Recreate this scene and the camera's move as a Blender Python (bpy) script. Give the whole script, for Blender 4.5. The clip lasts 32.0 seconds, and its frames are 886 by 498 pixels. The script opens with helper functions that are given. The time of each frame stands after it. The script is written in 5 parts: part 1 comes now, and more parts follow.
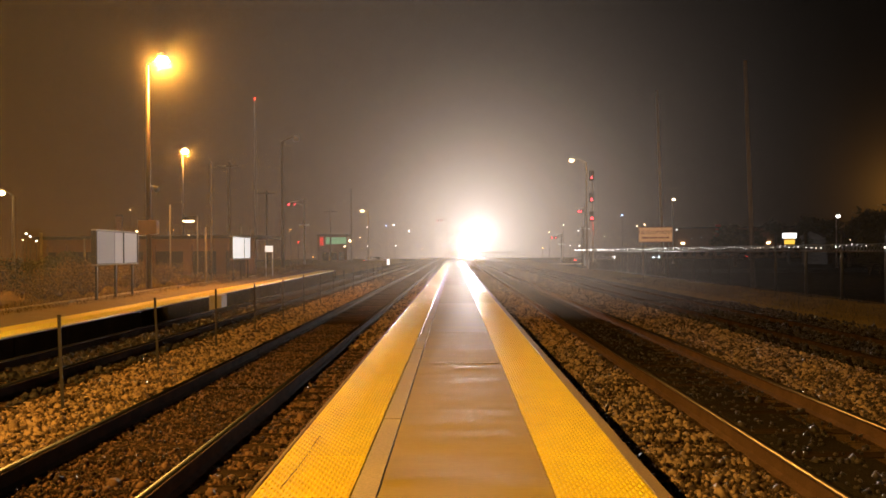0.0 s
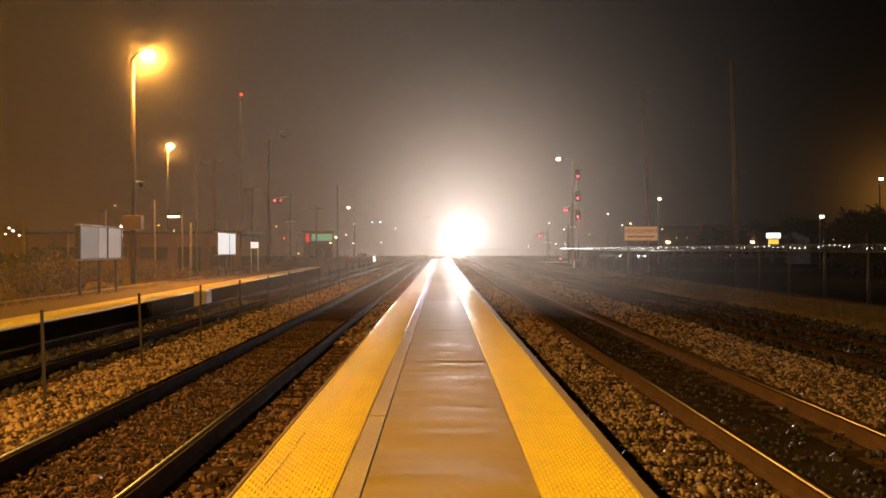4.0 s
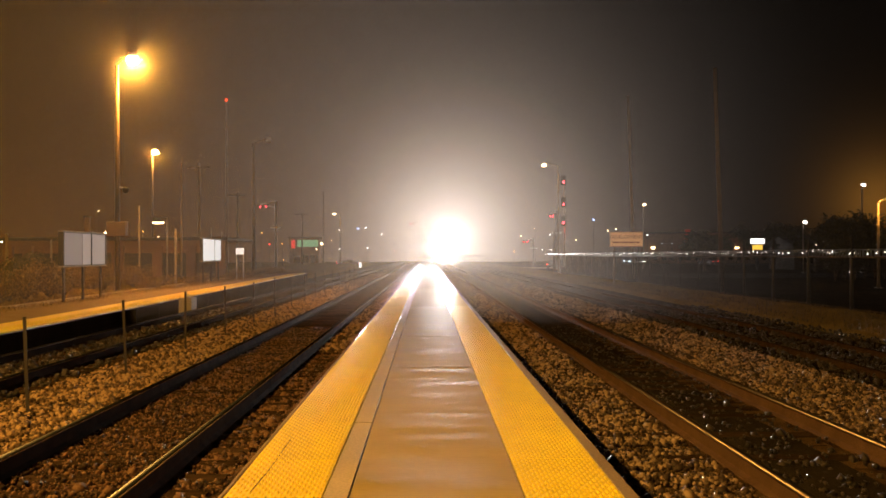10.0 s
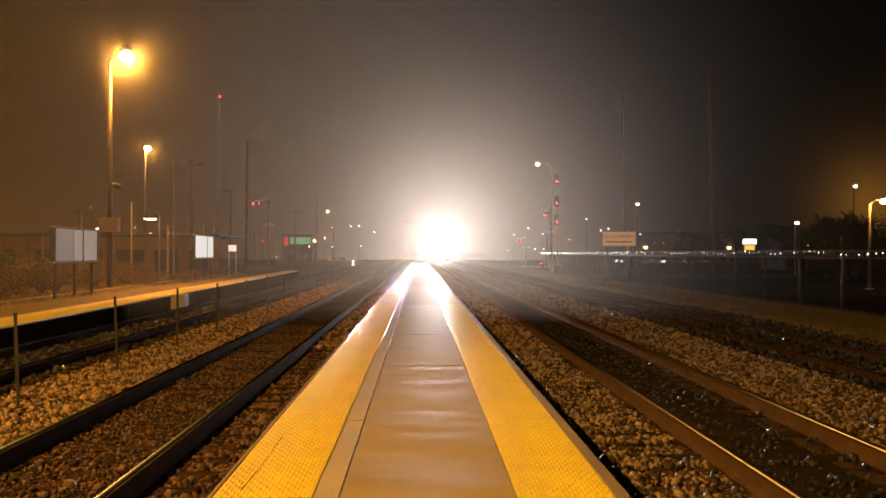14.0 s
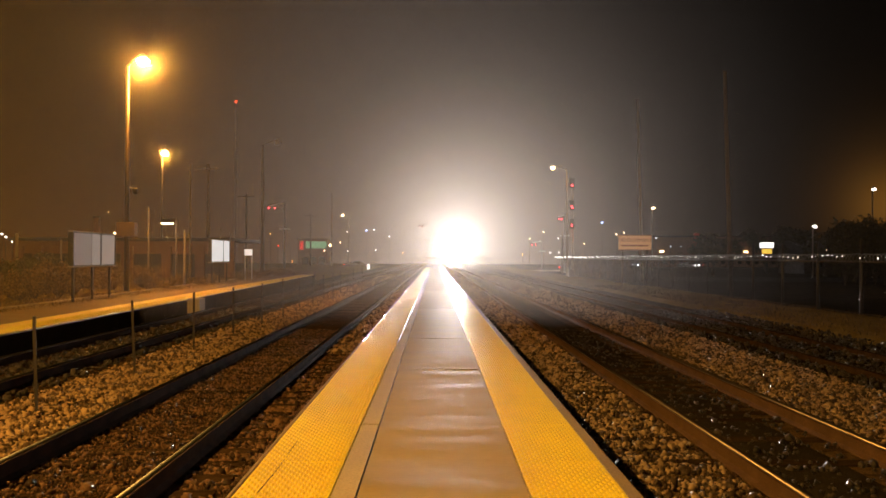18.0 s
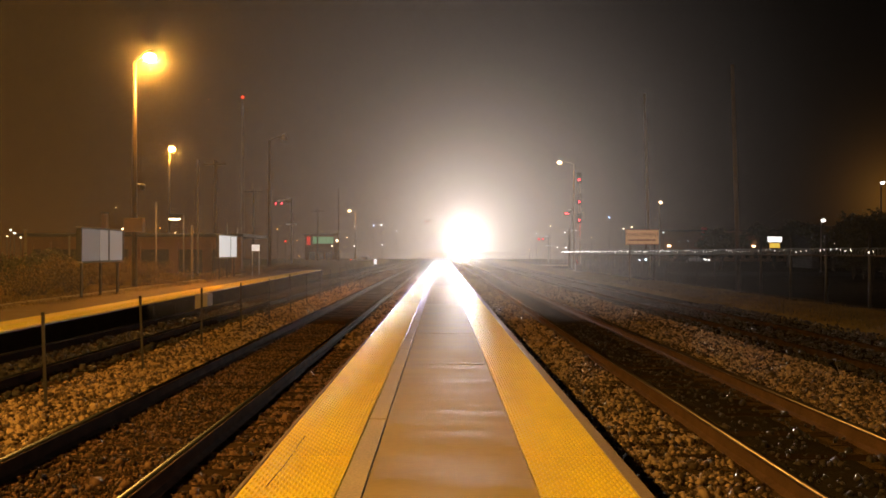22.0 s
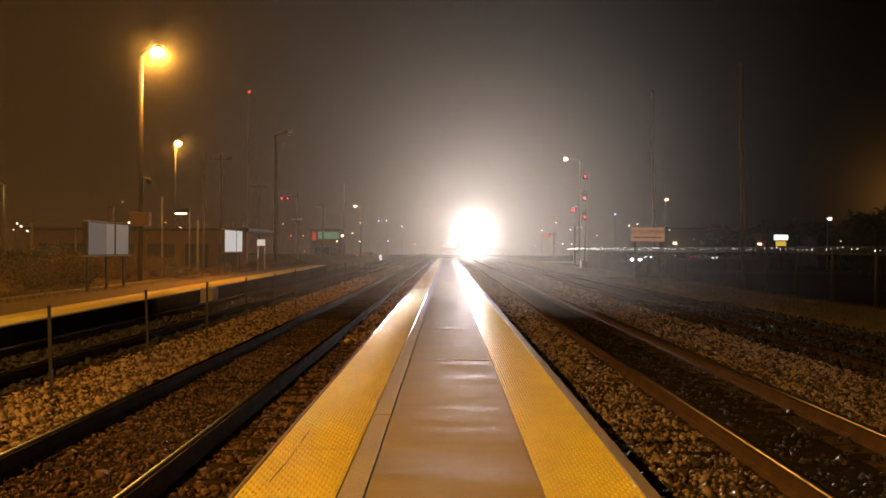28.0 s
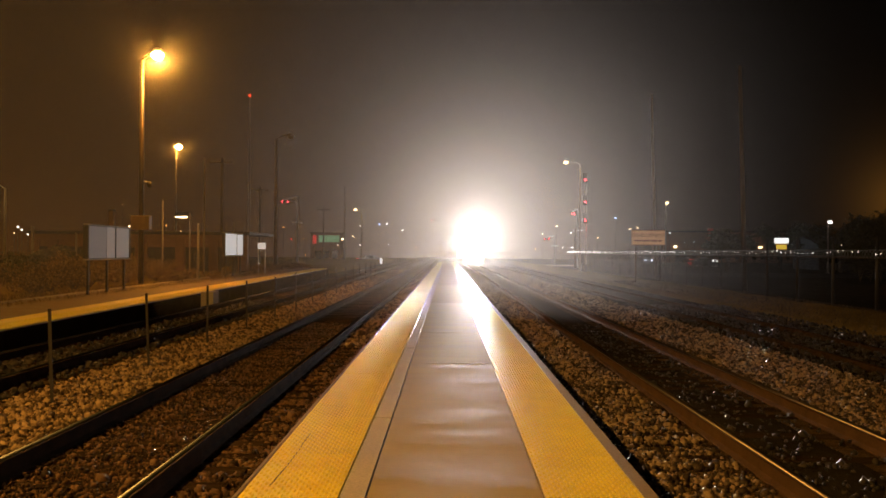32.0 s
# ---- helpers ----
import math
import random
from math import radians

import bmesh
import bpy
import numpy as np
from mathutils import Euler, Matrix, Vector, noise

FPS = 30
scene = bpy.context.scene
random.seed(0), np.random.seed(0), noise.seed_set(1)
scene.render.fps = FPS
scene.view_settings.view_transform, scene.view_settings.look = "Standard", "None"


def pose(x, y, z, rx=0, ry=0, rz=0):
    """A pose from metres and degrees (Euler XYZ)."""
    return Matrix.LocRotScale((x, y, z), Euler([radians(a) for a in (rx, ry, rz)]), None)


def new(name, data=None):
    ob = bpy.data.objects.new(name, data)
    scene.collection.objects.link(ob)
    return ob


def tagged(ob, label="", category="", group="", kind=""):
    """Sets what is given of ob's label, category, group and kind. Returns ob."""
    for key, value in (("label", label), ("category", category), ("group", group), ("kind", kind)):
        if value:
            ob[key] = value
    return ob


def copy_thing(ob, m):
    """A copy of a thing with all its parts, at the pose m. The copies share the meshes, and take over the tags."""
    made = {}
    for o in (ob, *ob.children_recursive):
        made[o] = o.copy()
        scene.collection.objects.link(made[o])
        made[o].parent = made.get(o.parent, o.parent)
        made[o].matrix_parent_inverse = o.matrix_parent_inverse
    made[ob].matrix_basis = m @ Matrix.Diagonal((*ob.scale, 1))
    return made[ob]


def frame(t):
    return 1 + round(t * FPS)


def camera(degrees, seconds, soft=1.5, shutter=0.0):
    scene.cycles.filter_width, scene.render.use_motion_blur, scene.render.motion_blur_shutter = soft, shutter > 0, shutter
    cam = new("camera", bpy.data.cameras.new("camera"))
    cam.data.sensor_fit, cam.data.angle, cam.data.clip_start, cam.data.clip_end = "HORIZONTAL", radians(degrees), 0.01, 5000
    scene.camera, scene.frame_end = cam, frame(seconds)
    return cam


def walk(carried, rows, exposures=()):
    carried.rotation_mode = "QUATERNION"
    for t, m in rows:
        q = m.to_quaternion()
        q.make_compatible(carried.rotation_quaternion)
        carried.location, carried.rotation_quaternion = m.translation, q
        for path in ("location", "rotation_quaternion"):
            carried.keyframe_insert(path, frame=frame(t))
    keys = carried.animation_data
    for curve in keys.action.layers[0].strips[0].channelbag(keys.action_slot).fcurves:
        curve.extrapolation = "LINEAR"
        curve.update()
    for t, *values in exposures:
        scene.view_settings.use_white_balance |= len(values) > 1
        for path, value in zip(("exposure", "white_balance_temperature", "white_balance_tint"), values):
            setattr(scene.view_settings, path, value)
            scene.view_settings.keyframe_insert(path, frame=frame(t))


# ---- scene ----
# A railway station platform on a foggy night, with a train coming in.
# x to the right, y ahead along the tracks, z up; z = 0 is the top of the platform.
RAIL_Z = -0.32          # top of the rails
BED_Z = -0.50           # top of the sleepers and of the ballast

cam = camera(55.2, 32.0, soft=1.65)
walk(cam, [
    (0.0, pose(0, 0, 1.52, 90.183, 0.487, 0.779)),
    (0.5, pose(0, 0, 1.52, 90.153, 0.487, 0.762)),
    (1.0, pose(0, 0, 1.52, 90.107, 0.434, 0.659)),
    (1.5, pose(0, 0, 1.52, 90.298, 0.466, 0.625)),
    (2.0, pose(0, 0, 1.52, 90.406, 0.457, 0.703)),
    (2.5, pose(0, 0, 1.52, 90.346, 0.489, 0.608)),
    (3.0, pose(0, 0, 1.52, 90.168, 0.443, 0.479)),
    (3.5, pose(0, 0, 1.52, 89.954, 0.138, 0.084)),
    (5.5, pose(0, 0, 1.52, 90.291, 0.233, -0.551)),
    (6.0, pose(0, 0, 1.52, 90.288, 0.147, -0.618)),
    (6.5, pose(0, 0, 1.52, 90.297, 0.101, -0.742)),
    (7.0, pose(0, 0, 1.52, 90.233, 0.231, -0.835)),
    (7.5, pose(0, 0, 1.52, 90.354, 0.284, -0.814)),
    (8.0, pose(0, 0, 1.52, 90.293, 0.247, -0.812)),
    (8.5, pose(0, 0, 1.52, 90.263, 0.093, -0.917)),
    (9.0, pose(0, 0, 1.52, 90.259, 0.090, -0.996)),
    (9.5, pose(0, 0, 1.52, 90.356, 0.084, -1.145)),
    (10.0, pose(0, 0, 1.52, 90.406, 0.166, -1.100)),
    (10.5, pose(0, 0, 1.52, 90.449, 0.139, -1.035)),
    (11.0, pose(0, 0, 1.52, 90.311, 0.051, -0.905)),
    (11.5, pose(0, 0, 1.52, 90.139, -0.034, -1.078)),
    (12.0, pose(0, 0, 1.52, 90.091, -0.068, -1.363)),
    (12.5, pose(0, 0, 1.52, 90.168, -0.059, -1.487)),
    (13.0, pose(0, 0, 1.52, 90.153, 0.004, -1.489)),
    (13.5, pose(0, 0, 1.52, 90.182, -0.187, -1.795)),
    (14.0, pose(0, 0, 1.52, 90.293, -0.201, -1.574)),
    (14.5, pose(0, 0, 1.52, 90.305, -0.190, -1.434)),
    (16.5, pose(0, 0, 1.52, 90.467, -0.094, -0.814)),
    (17.0, pose(0, 0, 1.52, 90.483, -0.076, -0.634)),
    (17.5, pose(0, 0, 1.52, 90.471, -0.112, -0.573)),
    (18.0, pose(0, 0, 1.52, 90.558, -0.163, -0.553)),
    (18.5, pose(0, 0, 1.52, 90.580, -0.160, -0.399)),
    (19.0, pose(0, 0, 1.52, 90.560, -0.023, -0.365)),
    (19.5, pose(0, 0, 1.52, 90.509, 0.009, -0.258)),
    (20.0, pose(0, 0, 1.52, 90.518, 0.044, -0.537)),
    (20.5, pose(0, 0, 1.52, 90.571, 0.089, -0.297)),
    (21.0, pose(0, 0, 1.52, 90.301, -0.121, -0.239)),
    (21.5, pose(0, 0, 1.52, 90.089, -0.256, -0.269)),
    (22.0, pose(0, 0, 1.52, 90.216, -0.032, -0.087)),
    (22.5, pose(0, 0, 1.52, 90.380, -0.098, -0.094)),
    (23.0, pose(0, 0, 1.52, 90.483, -0.094, -0.107)),
    (23.5, pose(0, 0, 1.52, 90.427, -0.084, 0.033)),
    (24.0, pose(0, 0, 1.52, 90.539, -0.099, 0.089)),
    (24.5, pose(0, 0, 1.52, 90.417, -0.088, 0.117)),
    (25.0, pose(0, 0, 1.52, 90.315, -0.066, 0.178)),
    (25.5, pose(0, 0, 1.52, 90.299, -0.052, 0.154)),
    (27.5, pose(0, 0, 1.52, 90.084, -0.307, 0.529)),
    (28.0, pose(0, 0, 1.52, 89.943, -0.399, 0.272)),
    (28.5, pose(0, 0, 1.52, 89.866, -0.431, 0.359)),
    (29.0, pose(0, 0, 1.52, 89.946, -0.385, 0.308)),
    (29.5, pose(0, 0, 1.52, 90.000, -0.383, 0.308)),
    (30.0, pose(0, 0, 1.52, 90.057, -0.382, 0.356)),
    (30.5, pose(0, 0, 1.52, 89.968, -0.483, 0.343)),
    (31.0, pose(0, 0, 1.52, 90.033, -0.466, 0.309)),
    (31.5, pose(0, 0, 1.52, 90.033, -0.466, 0.309)),
    (32.0, pose(0, 0, 1.52, 90.173, -0.384, 0.302))
], exposures=[(0, 0.0), (6, 0.0), (13, -0.1), (19, -0.25), (25, -0.60), (28, -0.78), (32, -0.86)])

# ---------------------------------------------------------------- sky and lamps
def night_sky():
    """Fog over the town at night: a dim brown sky, with the glow of train and lamp painted in."""
    world = bpy.data.worlds.new("night_fog")
    scene.world = world
    world.use_nodes = True
    nt = world.node_tree
    nt.nodes.clear()
    out = nt.nodes.new("ShaderNodeOutputWorld")
    bg = nt.nodes.new("ShaderNodeBackground")
    tc = nt.nodes.new("ShaderNodeTexCoord")
    sep = nt.nodes.new("ShaderNodeSeparateXYZ")
    nt.links.new(tc.outputs["Generated"], sep.inputs[0])

    def math_node(op, a, b=None):
        n = nt.nodes.new("ShaderNodeMath")
        n.operation = op
        for i, v in enumerate((a, b)):
            if v is None:
                continue
            if isinstance(v, (int, float)):
                n.inputs[i].default_value = v
            else:
                nt.links.new(v, n.inputs[i])
        return n.outputs[0]

    def tinted(value, colour):
        n = nt.nodes.new("ShaderNodeVectorMath")
        n.operation = "SCALE"
        n.inputs[0].default_value = colour
        nt.links.new(value, n.inputs["Scale"])
        return n.outputs[0]

    def plus(a, b):
        n = nt.nodes.new("ShaderNodeVectorMath")
        n.operation = "ADD"
        nt.links.new(a, n.inputs[0])
        nt.links.new(b, n.inputs[1])
        return n.outputs[0]

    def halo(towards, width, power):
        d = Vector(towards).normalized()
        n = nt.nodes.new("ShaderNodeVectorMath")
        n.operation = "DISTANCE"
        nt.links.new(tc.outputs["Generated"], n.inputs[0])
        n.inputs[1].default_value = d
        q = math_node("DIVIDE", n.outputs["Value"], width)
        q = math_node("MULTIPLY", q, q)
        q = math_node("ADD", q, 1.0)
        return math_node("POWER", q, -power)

    drift = nt.nodes.new("ShaderNodeTexNoise")
    drift.inputs["Scale"].default_value = 2.2
    drift.inputs["Detail"].default_value = 3.0
    uneven = math_node("ADD", math_node("MULTIPLY", drift.outputs["Fac"], 0.7), 0.65)
    # town glow, warmer and brighter over the lamps of the west side
    west = math_node("MAXIMUM", math_node("ADD", math_node("MULTIPLY", sep.outputs["X"], -0.85), 0.31), 0.004)
    low = math_node("POWER", math_node("SUBTRACT", 1.0, math_node("ABSOLUTE", sep.outputs["Z"])), 9.0)
    town = tinted(math_node("MULTIPLY", math_node("MULTIPLY", west, low), uneven), SKY_TOWN)
    base = tinted(uneven, SKY_BASE)
    total = plus(town, base)
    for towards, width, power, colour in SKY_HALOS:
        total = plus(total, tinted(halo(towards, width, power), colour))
    nt.links.new(total, bg.inputs["Color"])
    bg.inputs["Strength"].default_value = 1.0
    nt.links.new(bg.outputs[0], out.inputs[0])


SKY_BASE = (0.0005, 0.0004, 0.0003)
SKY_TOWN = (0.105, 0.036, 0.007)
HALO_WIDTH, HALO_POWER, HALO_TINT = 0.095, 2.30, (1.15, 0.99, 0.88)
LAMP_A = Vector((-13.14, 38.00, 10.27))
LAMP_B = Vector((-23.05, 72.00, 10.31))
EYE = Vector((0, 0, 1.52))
# glow round the train and the car park lamp, painted into the sky colour
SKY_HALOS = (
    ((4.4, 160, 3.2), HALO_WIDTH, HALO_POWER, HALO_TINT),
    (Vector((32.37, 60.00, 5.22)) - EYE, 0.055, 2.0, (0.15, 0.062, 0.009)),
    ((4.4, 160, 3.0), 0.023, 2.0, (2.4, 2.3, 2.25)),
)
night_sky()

HEADLAMP = 14000.0
BEAM = 5000000.0
SODIUM = (1.0, 0.40, 0.05)
WARM = (1.0, 0.54, 0.11)


def street_light(x, y, z, watts, colour=SODIUM, size=0.10):
    data = bpy.data.lights.new("street_light", "POINT")
    data.energy, data.color, data.shadow_soft_size = watts, colour, size
    ob = new("street_light", data)
    ob.matrix_world = pose(x, y, z)
    return ob


# two lamps of the row along the far platform, behind the camera
street_light(-8.6, 3.0, 9.0, 13500, WARM)
street_light(-9.5, -30.0, 9.6, 8500, WARM)
# lamps by the level crossing, and the car park lamp on the east side
street_light(13.27, 95.00, 11.19, 450)
street_light(-15.81, 150.00, 8.40, 500)
street_light(29.67, 55.00, 4.91, 1100)

# ---------------------------------------------------------------- materials
def surface(name, dark, light, rough=(0.5, 0.8), metal=0.0, scale=3.0, fine=60.0, bump=0.3, depth=0.01,
            stretch=(1, 1, 1), per_object=0.0, per_island=0.0, spec=0.5, coat=0.0, grain=0.5):
    """Two-scale procedural surface: large stains, fine grain, bump and uneven gloss."""
    m = bpy.data.materials.new(name)
    m.use_nodes = True
    nt = m.node_tree
    b = nt.nodes["Principled BSDF"]
    tc = nt.nodes.new("ShaderNodeTexCoord")
    mp = nt.nodes.new("ShaderNodeMapping")
    mp.inputs["Scale"].default_value = stretch
    geo = nt.nodes.new("ShaderNodeNewGeometry")
    nt.links.new(geo.outputs["Position"] if per_object == 0 else tc.outputs["Object"], mp.inputs[0])
    big = nt.nodes.new("ShaderNodeTexNoise")
    big.inputs["Scale"].default_value, big.inputs["Detail"].default_value = scale, 5
    small = nt.nodes.new("ShaderNodeTexNoise")
    small.inputs["Scale"].default_value, small.inputs["Detail"].default_value = fine, 3
    nt.links.new(mp.outputs[0], big.inputs["Vector"])
    nt.links.new(mp.outputs[0], small.inputs["Vector"])
    mix = nt.nodes.new("ShaderNodeMath")
    mix.operation = "MULTIPLY_ADD"
    mix.inputs[1].default_value = grain
    nt.links.new(small.outputs["Fac"], mix.inputs[0])
    half = nt.nodes.new("ShaderNodeMath")
    half.operation = "MULTIPLY"
    half.inputs[1].default_value = 1.0 - grain
    nt.links.new(big.outputs["Fac"], half.inputs[0])
    nt.links.new(half.outputs[0], mix.inputs[2])
    fac = mix.outputs[0]
    if per_object or per_island:
        info = nt.nodes.new("ShaderNodeObjectInfo")
        amount = nt.nodes.new("ShaderNodeMath")
        amount.operation = "MULTIPLY_ADD"
        amount.inputs[1].default_value = per_object or per_island
        nt.links.new(info.outputs["Random"] if per_object else geo.outputs["Random Per Island"], amount.inputs[0])
        nt.links.new(fac, amount.inputs[2])
        sub_half = nt.nodes.new("ShaderNodeMath")
        sub_half.operation = "SUBTRACT"
        sub_half.inputs[1].default_value = (per_object or per_island) / 2
        nt.links.new(amount.outputs[0], sub_half.inputs[0])
        fac = sub_half.outputs[0]
    ramp = nt.nodes.new("ShaderNodeValToRGB")
    ramp.color_ramp.elements[0].position, ramp.color_ramp.elements[0].color = 0.32, (*dark, 1)
    ramp.color_ramp.elements[1].position, ramp.color_ramp.elements[1].color = 0.68, (*light, 1)
    nt.links.new(fac, ramp.inputs[0])
    nt.links.new(ramp.outputs[0], b.inputs["Base Color"])
    mr = nt.nodes.new("ShaderNodeMapRange")
    mr.inputs["From Min"].default_value, mr.inputs["From Max"].default_value = 0.35, 0.65
    mr.inputs["To Min"].default_value, mr.inputs["To Max"].default_value = rough
    nt.links.new(big.outputs["Fac"], mr.inputs[0])
    nt.links.new(mr.outputs[0], b.inputs["Roughness"])
    b.inputs["Metallic"].default_value = metal
    b.inputs["Specular IOR Level"].default_value = spec
    b.inputs["Coat Weight"].default_value = coat
    if bump:
        bp = nt.nodes.new("ShaderNodeBump")
        bp.inputs["Strength"].default_value, bp.inputs["Distance"].default_value = bump, depth
        nt.links.new(fac, bp.inputs["Height"])
        nt.links.new(bp.outputs[0], b.inputs["Normal"])
    return m


def glowing(name, colour, strength):
    m = bpy.data.materials.new(name)
    m.use_nodes = True
    b = m.node_tree.nodes["Principled BSDF"]
    b.inputs["Base Color"].default_value = (*[min(1, c) * 0.6 for c in colour], 1)
    b.inputs["Emission Color"].default_value = (*colour, 1)
    b.inputs["Emission Strength"].default_value = strength
    b.inputs["Roughness"].default_value, b.inputs["Specular IOR Level"].default_value = 0.7, 0.1
    return m


M = {}
M["concrete"] = surface("worn_concrete", (0.24, 0.185, 0.12), (0.40, 0.32, 0.215), (0.45, 0.75), scale=1.2, fine=45, bump=0.25, spec=0.05)
M["concrete_worn"] = surface("worn_platform_concrete", (0.15, 0.105, 0.060), (0.28, 0.205, 0.125), (0.5, 0.8), scale=1.2, fine=45, bump=0.25, spec=0.05)
M["walkway"] = surface("damp_walkway", (0.220, 0.158, 0.050), (0.310, 0.226, 0.076), (0.55, 0.72), scale=0.9, fine=30, bump=0.25, depth=0.015, stretch=(0.35, 1.6, 1), spec=0.025, grain=0.25)
M["tactile"] = surface("yellow_tactile", (0.60, 0.44, 0.006), (0.76, 0.58, 0.010), (0.34, 0.40), scale=2.0, fine=80, bump=0.06, per_object=0.06, grain=0.3, spec=0.11)
M["tactile_plain"] = surface("yellow_edge_paint", (0.62, 0.42, 0.015), (0.82, 0.60, 0.022), (0.4, 0.6), scale=1.5, fine=40, bump=0.15)
M["grass_blade"] = surface("dry_grass_blade", (0.030, 0.021, 0.009), (0.10, 0.07, 0.03), (0.6, 0.9), scale=1.0, fine=20, bump=0.0, per_island=0.4)
# emission stands in for light falling on the orange sign board
M["sign_glow"] = glowing("orange_board_glow", (0.85, 0.46, 0.20), 0.30)
M["led"] = glowing("white_string_bulb", (1.0, 0.96, 0.88), 8.0)
M["glint_steel"] = surface("glint_strip_steel", (0.45, 0.44, 0.43), (0.62, 0.61, 0.60), (0.20, 0.34), metal=1.0, scale=3.0, fine=60, bump=0.05)
M["crown"] = surface("polished_rail_crown", (0.46, 0.42, 0.39), (0.66, 0.62, 0.58), (0.18, 0.26), metal=1.0, scale=2.0, fine=90, bump=0.0, stretch=(1, 0.1, 1))
M["crown_dull"] = surface("dull_rail_crown", (0.07, 0.050, 0.040), (0.15, 0.11, 0.09), (0.28, 0.40), metal=1.0, scale=2.0, fine=90, bump=0.0, stretch=(1, 0.1, 1))
M["rail_rust"] = surface("rusty_rail_web", (0.020, 0.012, 0.008), (0.062, 0.035, 0.019), (0.8, 0.95), scale=4, fine=70, bump=0.3, spec=0.004)
# slightly darker rail rust without gloss, for the outer track
M["rail_matte"] = surface("matte_rail_rust", (0.018, 0.011, 0.007), (0.055, 0.032, 0.018), (0.9, 1.0), scale=4, fine=70, bump=0.3, spec=0.0)
M["rail_rust_red"] = surface("red_rust_rail_web", (0.055, 0.031, 0.018), (0.105, 0.060, 0.033), (0.8, 0.95), scale=4, fine=70, bump=0.3, spec=0.004)
M["tie"] = surface("creosoted_timber", (0.016, 0.010, 0.006), (0.045, 0.027, 0.016), (0.6, 0.85), scale=2.5, fine=30, bump=0.5, stretch=(0.5, 5, 5), per_object=0.25, spec=0.0)
M["ballast"] = surface("ballast_stone", (0.030, 0.018, 0.009), (0.115, 0.072, 0.036), (0.5, 0.75), scale=6, fine=55, bump=0.9, depth=0.03, grain=0.7, spec=0.0)
M["stone"] = surface("loose_ballast_stone", (0.050, 0.028, 0.012), (0.31, 0.195, 0.094), (0.42, 0.7), scale=1.5, fine=70, bump=0.25, per_island=0.85, grain=0.4, spec=0.10)
M["stone_tan"] = surface("dull_tan_stone", (0.036, 0.023, 0.014), (0.25, 0.168, 0.098), (0.42, 0.7), scale=1.5, fine=70, bump=0.25, per_island=0.85, grain=0.4, spec=0.10)
M["stone_dark"] = surface("oily_ballast_stone", (0.010, 0.008, 0.006), (0.046, 0.035, 0.025), (0.35, 0.7), scale=1.5, fine=70, bump=0.25, per_island=0.5, grain=0.4, spec=0.15)
M["bed_dark"] = surface("oily_track_bed", (0.011, 0.009, 0.007), (0.036, 0.027, 0.019), (0.7, 0.9), scale=5, fine=50, bump=0.8, depth=0.03, grain=0.7, spec=0.0)
M["ground"] = surface("night_ground", (0.012, 0.011, 0.008), (0.040, 0.034, 0.024), (0.8, 0.98), scale=0.25, fine=8, bump=0.5, depth=0.05, spec=0.0)
M["verge"] = surface("dry_grass_verge", (0.075, 0.055, 0.022), (0.20, 0.15, 0.065), (0.7, 0.95), scale=0.8, fine=25, bump=0.9, depth=0.05, grain=0.6, spec=0.0)
M["asphalt"] = surface("asphalt", (0.030, 0.029, 0.028), (0.065, 0.062, 0.058), (0.7, 0.9), scale=0.5, fine=40, bump=0.3, spec=0.0)
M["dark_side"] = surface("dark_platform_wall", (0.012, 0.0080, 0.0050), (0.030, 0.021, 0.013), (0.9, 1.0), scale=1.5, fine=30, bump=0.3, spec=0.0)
M["galvanised"] = surface("galvanised_steel", (0.26, 0.25, 0.24), (0.42, 0.41, 0.39), (0.35, 0.6), metal=0.9, scale=3, fine=60, bump=0.05)
M["pole_paint"] = surface("weathered_pole", (0.16, 0.13, 0.10), (0.28, 0.235, 0.18), (0.5, 0.75), scale=2, fine=40, bump=0.15)
M["pole_dark"] = surface("dark_brown_lamp_pole", (0.030, 0.022, 0.014), (0.070, 0.050, 0.032), (0.30, 0.45), scale=2, fine=40, bump=0.1)
M["bed_brown"] = surface("brown_track_dirt", (0.034, 0.018, 0.010), (0.095, 0.050, 0.026), (0.7, 0.9), scale=5, fine=50, bump=0.8, depth=0.03, grain=0.7, spec=0.0)
M["wood_pole"] = surface("weathered_timber_pole", (0.035, 0.025, 0.017), (0.085, 0.060, 0.040), (0.65, 0.9), scale=2, fine=40, bump=0.5, stretch=(4, 4, 0.3))
M["black_iron"] = surface("black_painted_iron", (0.012, 0.011, 0.010), (0.035, 0.032, 0.028), (0.4, 0.7), metal=0.3, scale=4, fine=60, bump=0.15)
M["rust_post"] = surface("rusty_steel_post", (0.010, 0.007, 0.005), (0.030, 0.019, 0.012), (0.6, 0.85), metal=0.2, scale=6, fine=60, bump=0.3)
M["brick"] = surface("brown_brick_wall", (0.11, 0.060, 0.036), (0.22, 0.125, 0.078), (0.7, 0.9), scale=0.8, fine=14, bump=0.4)
M["roof_dark"] = surface("dark_roofing", (0.025, 0.022, 0.020), (0.06, 0.052, 0.046), (0.6, 0.85), scale=1.5, fine=25, bump=0.2)
M["white_panel"] = surface("white_poster_panel", (0.52, 0.52, 0.50), (0.72, 0.72, 0.69), (0.25, 0.45), scale=1.0, fine=20, bump=0.03)
M["wood_panel"] = surface("varnished_brown_box", (0.15, 0.085, 0.03), (0.28, 0.165, 0.06), (0.4, 0.7), scale=3, fine=40, bump=0.2)
M["leaf"] = surface("dry_shrub_leaf", (0.050, 0.032, 0.011), (0.22, 0.140, 0.052), (0.6, 0.85), scale=3, fine=30, bump=0.0, per_island=0.6)
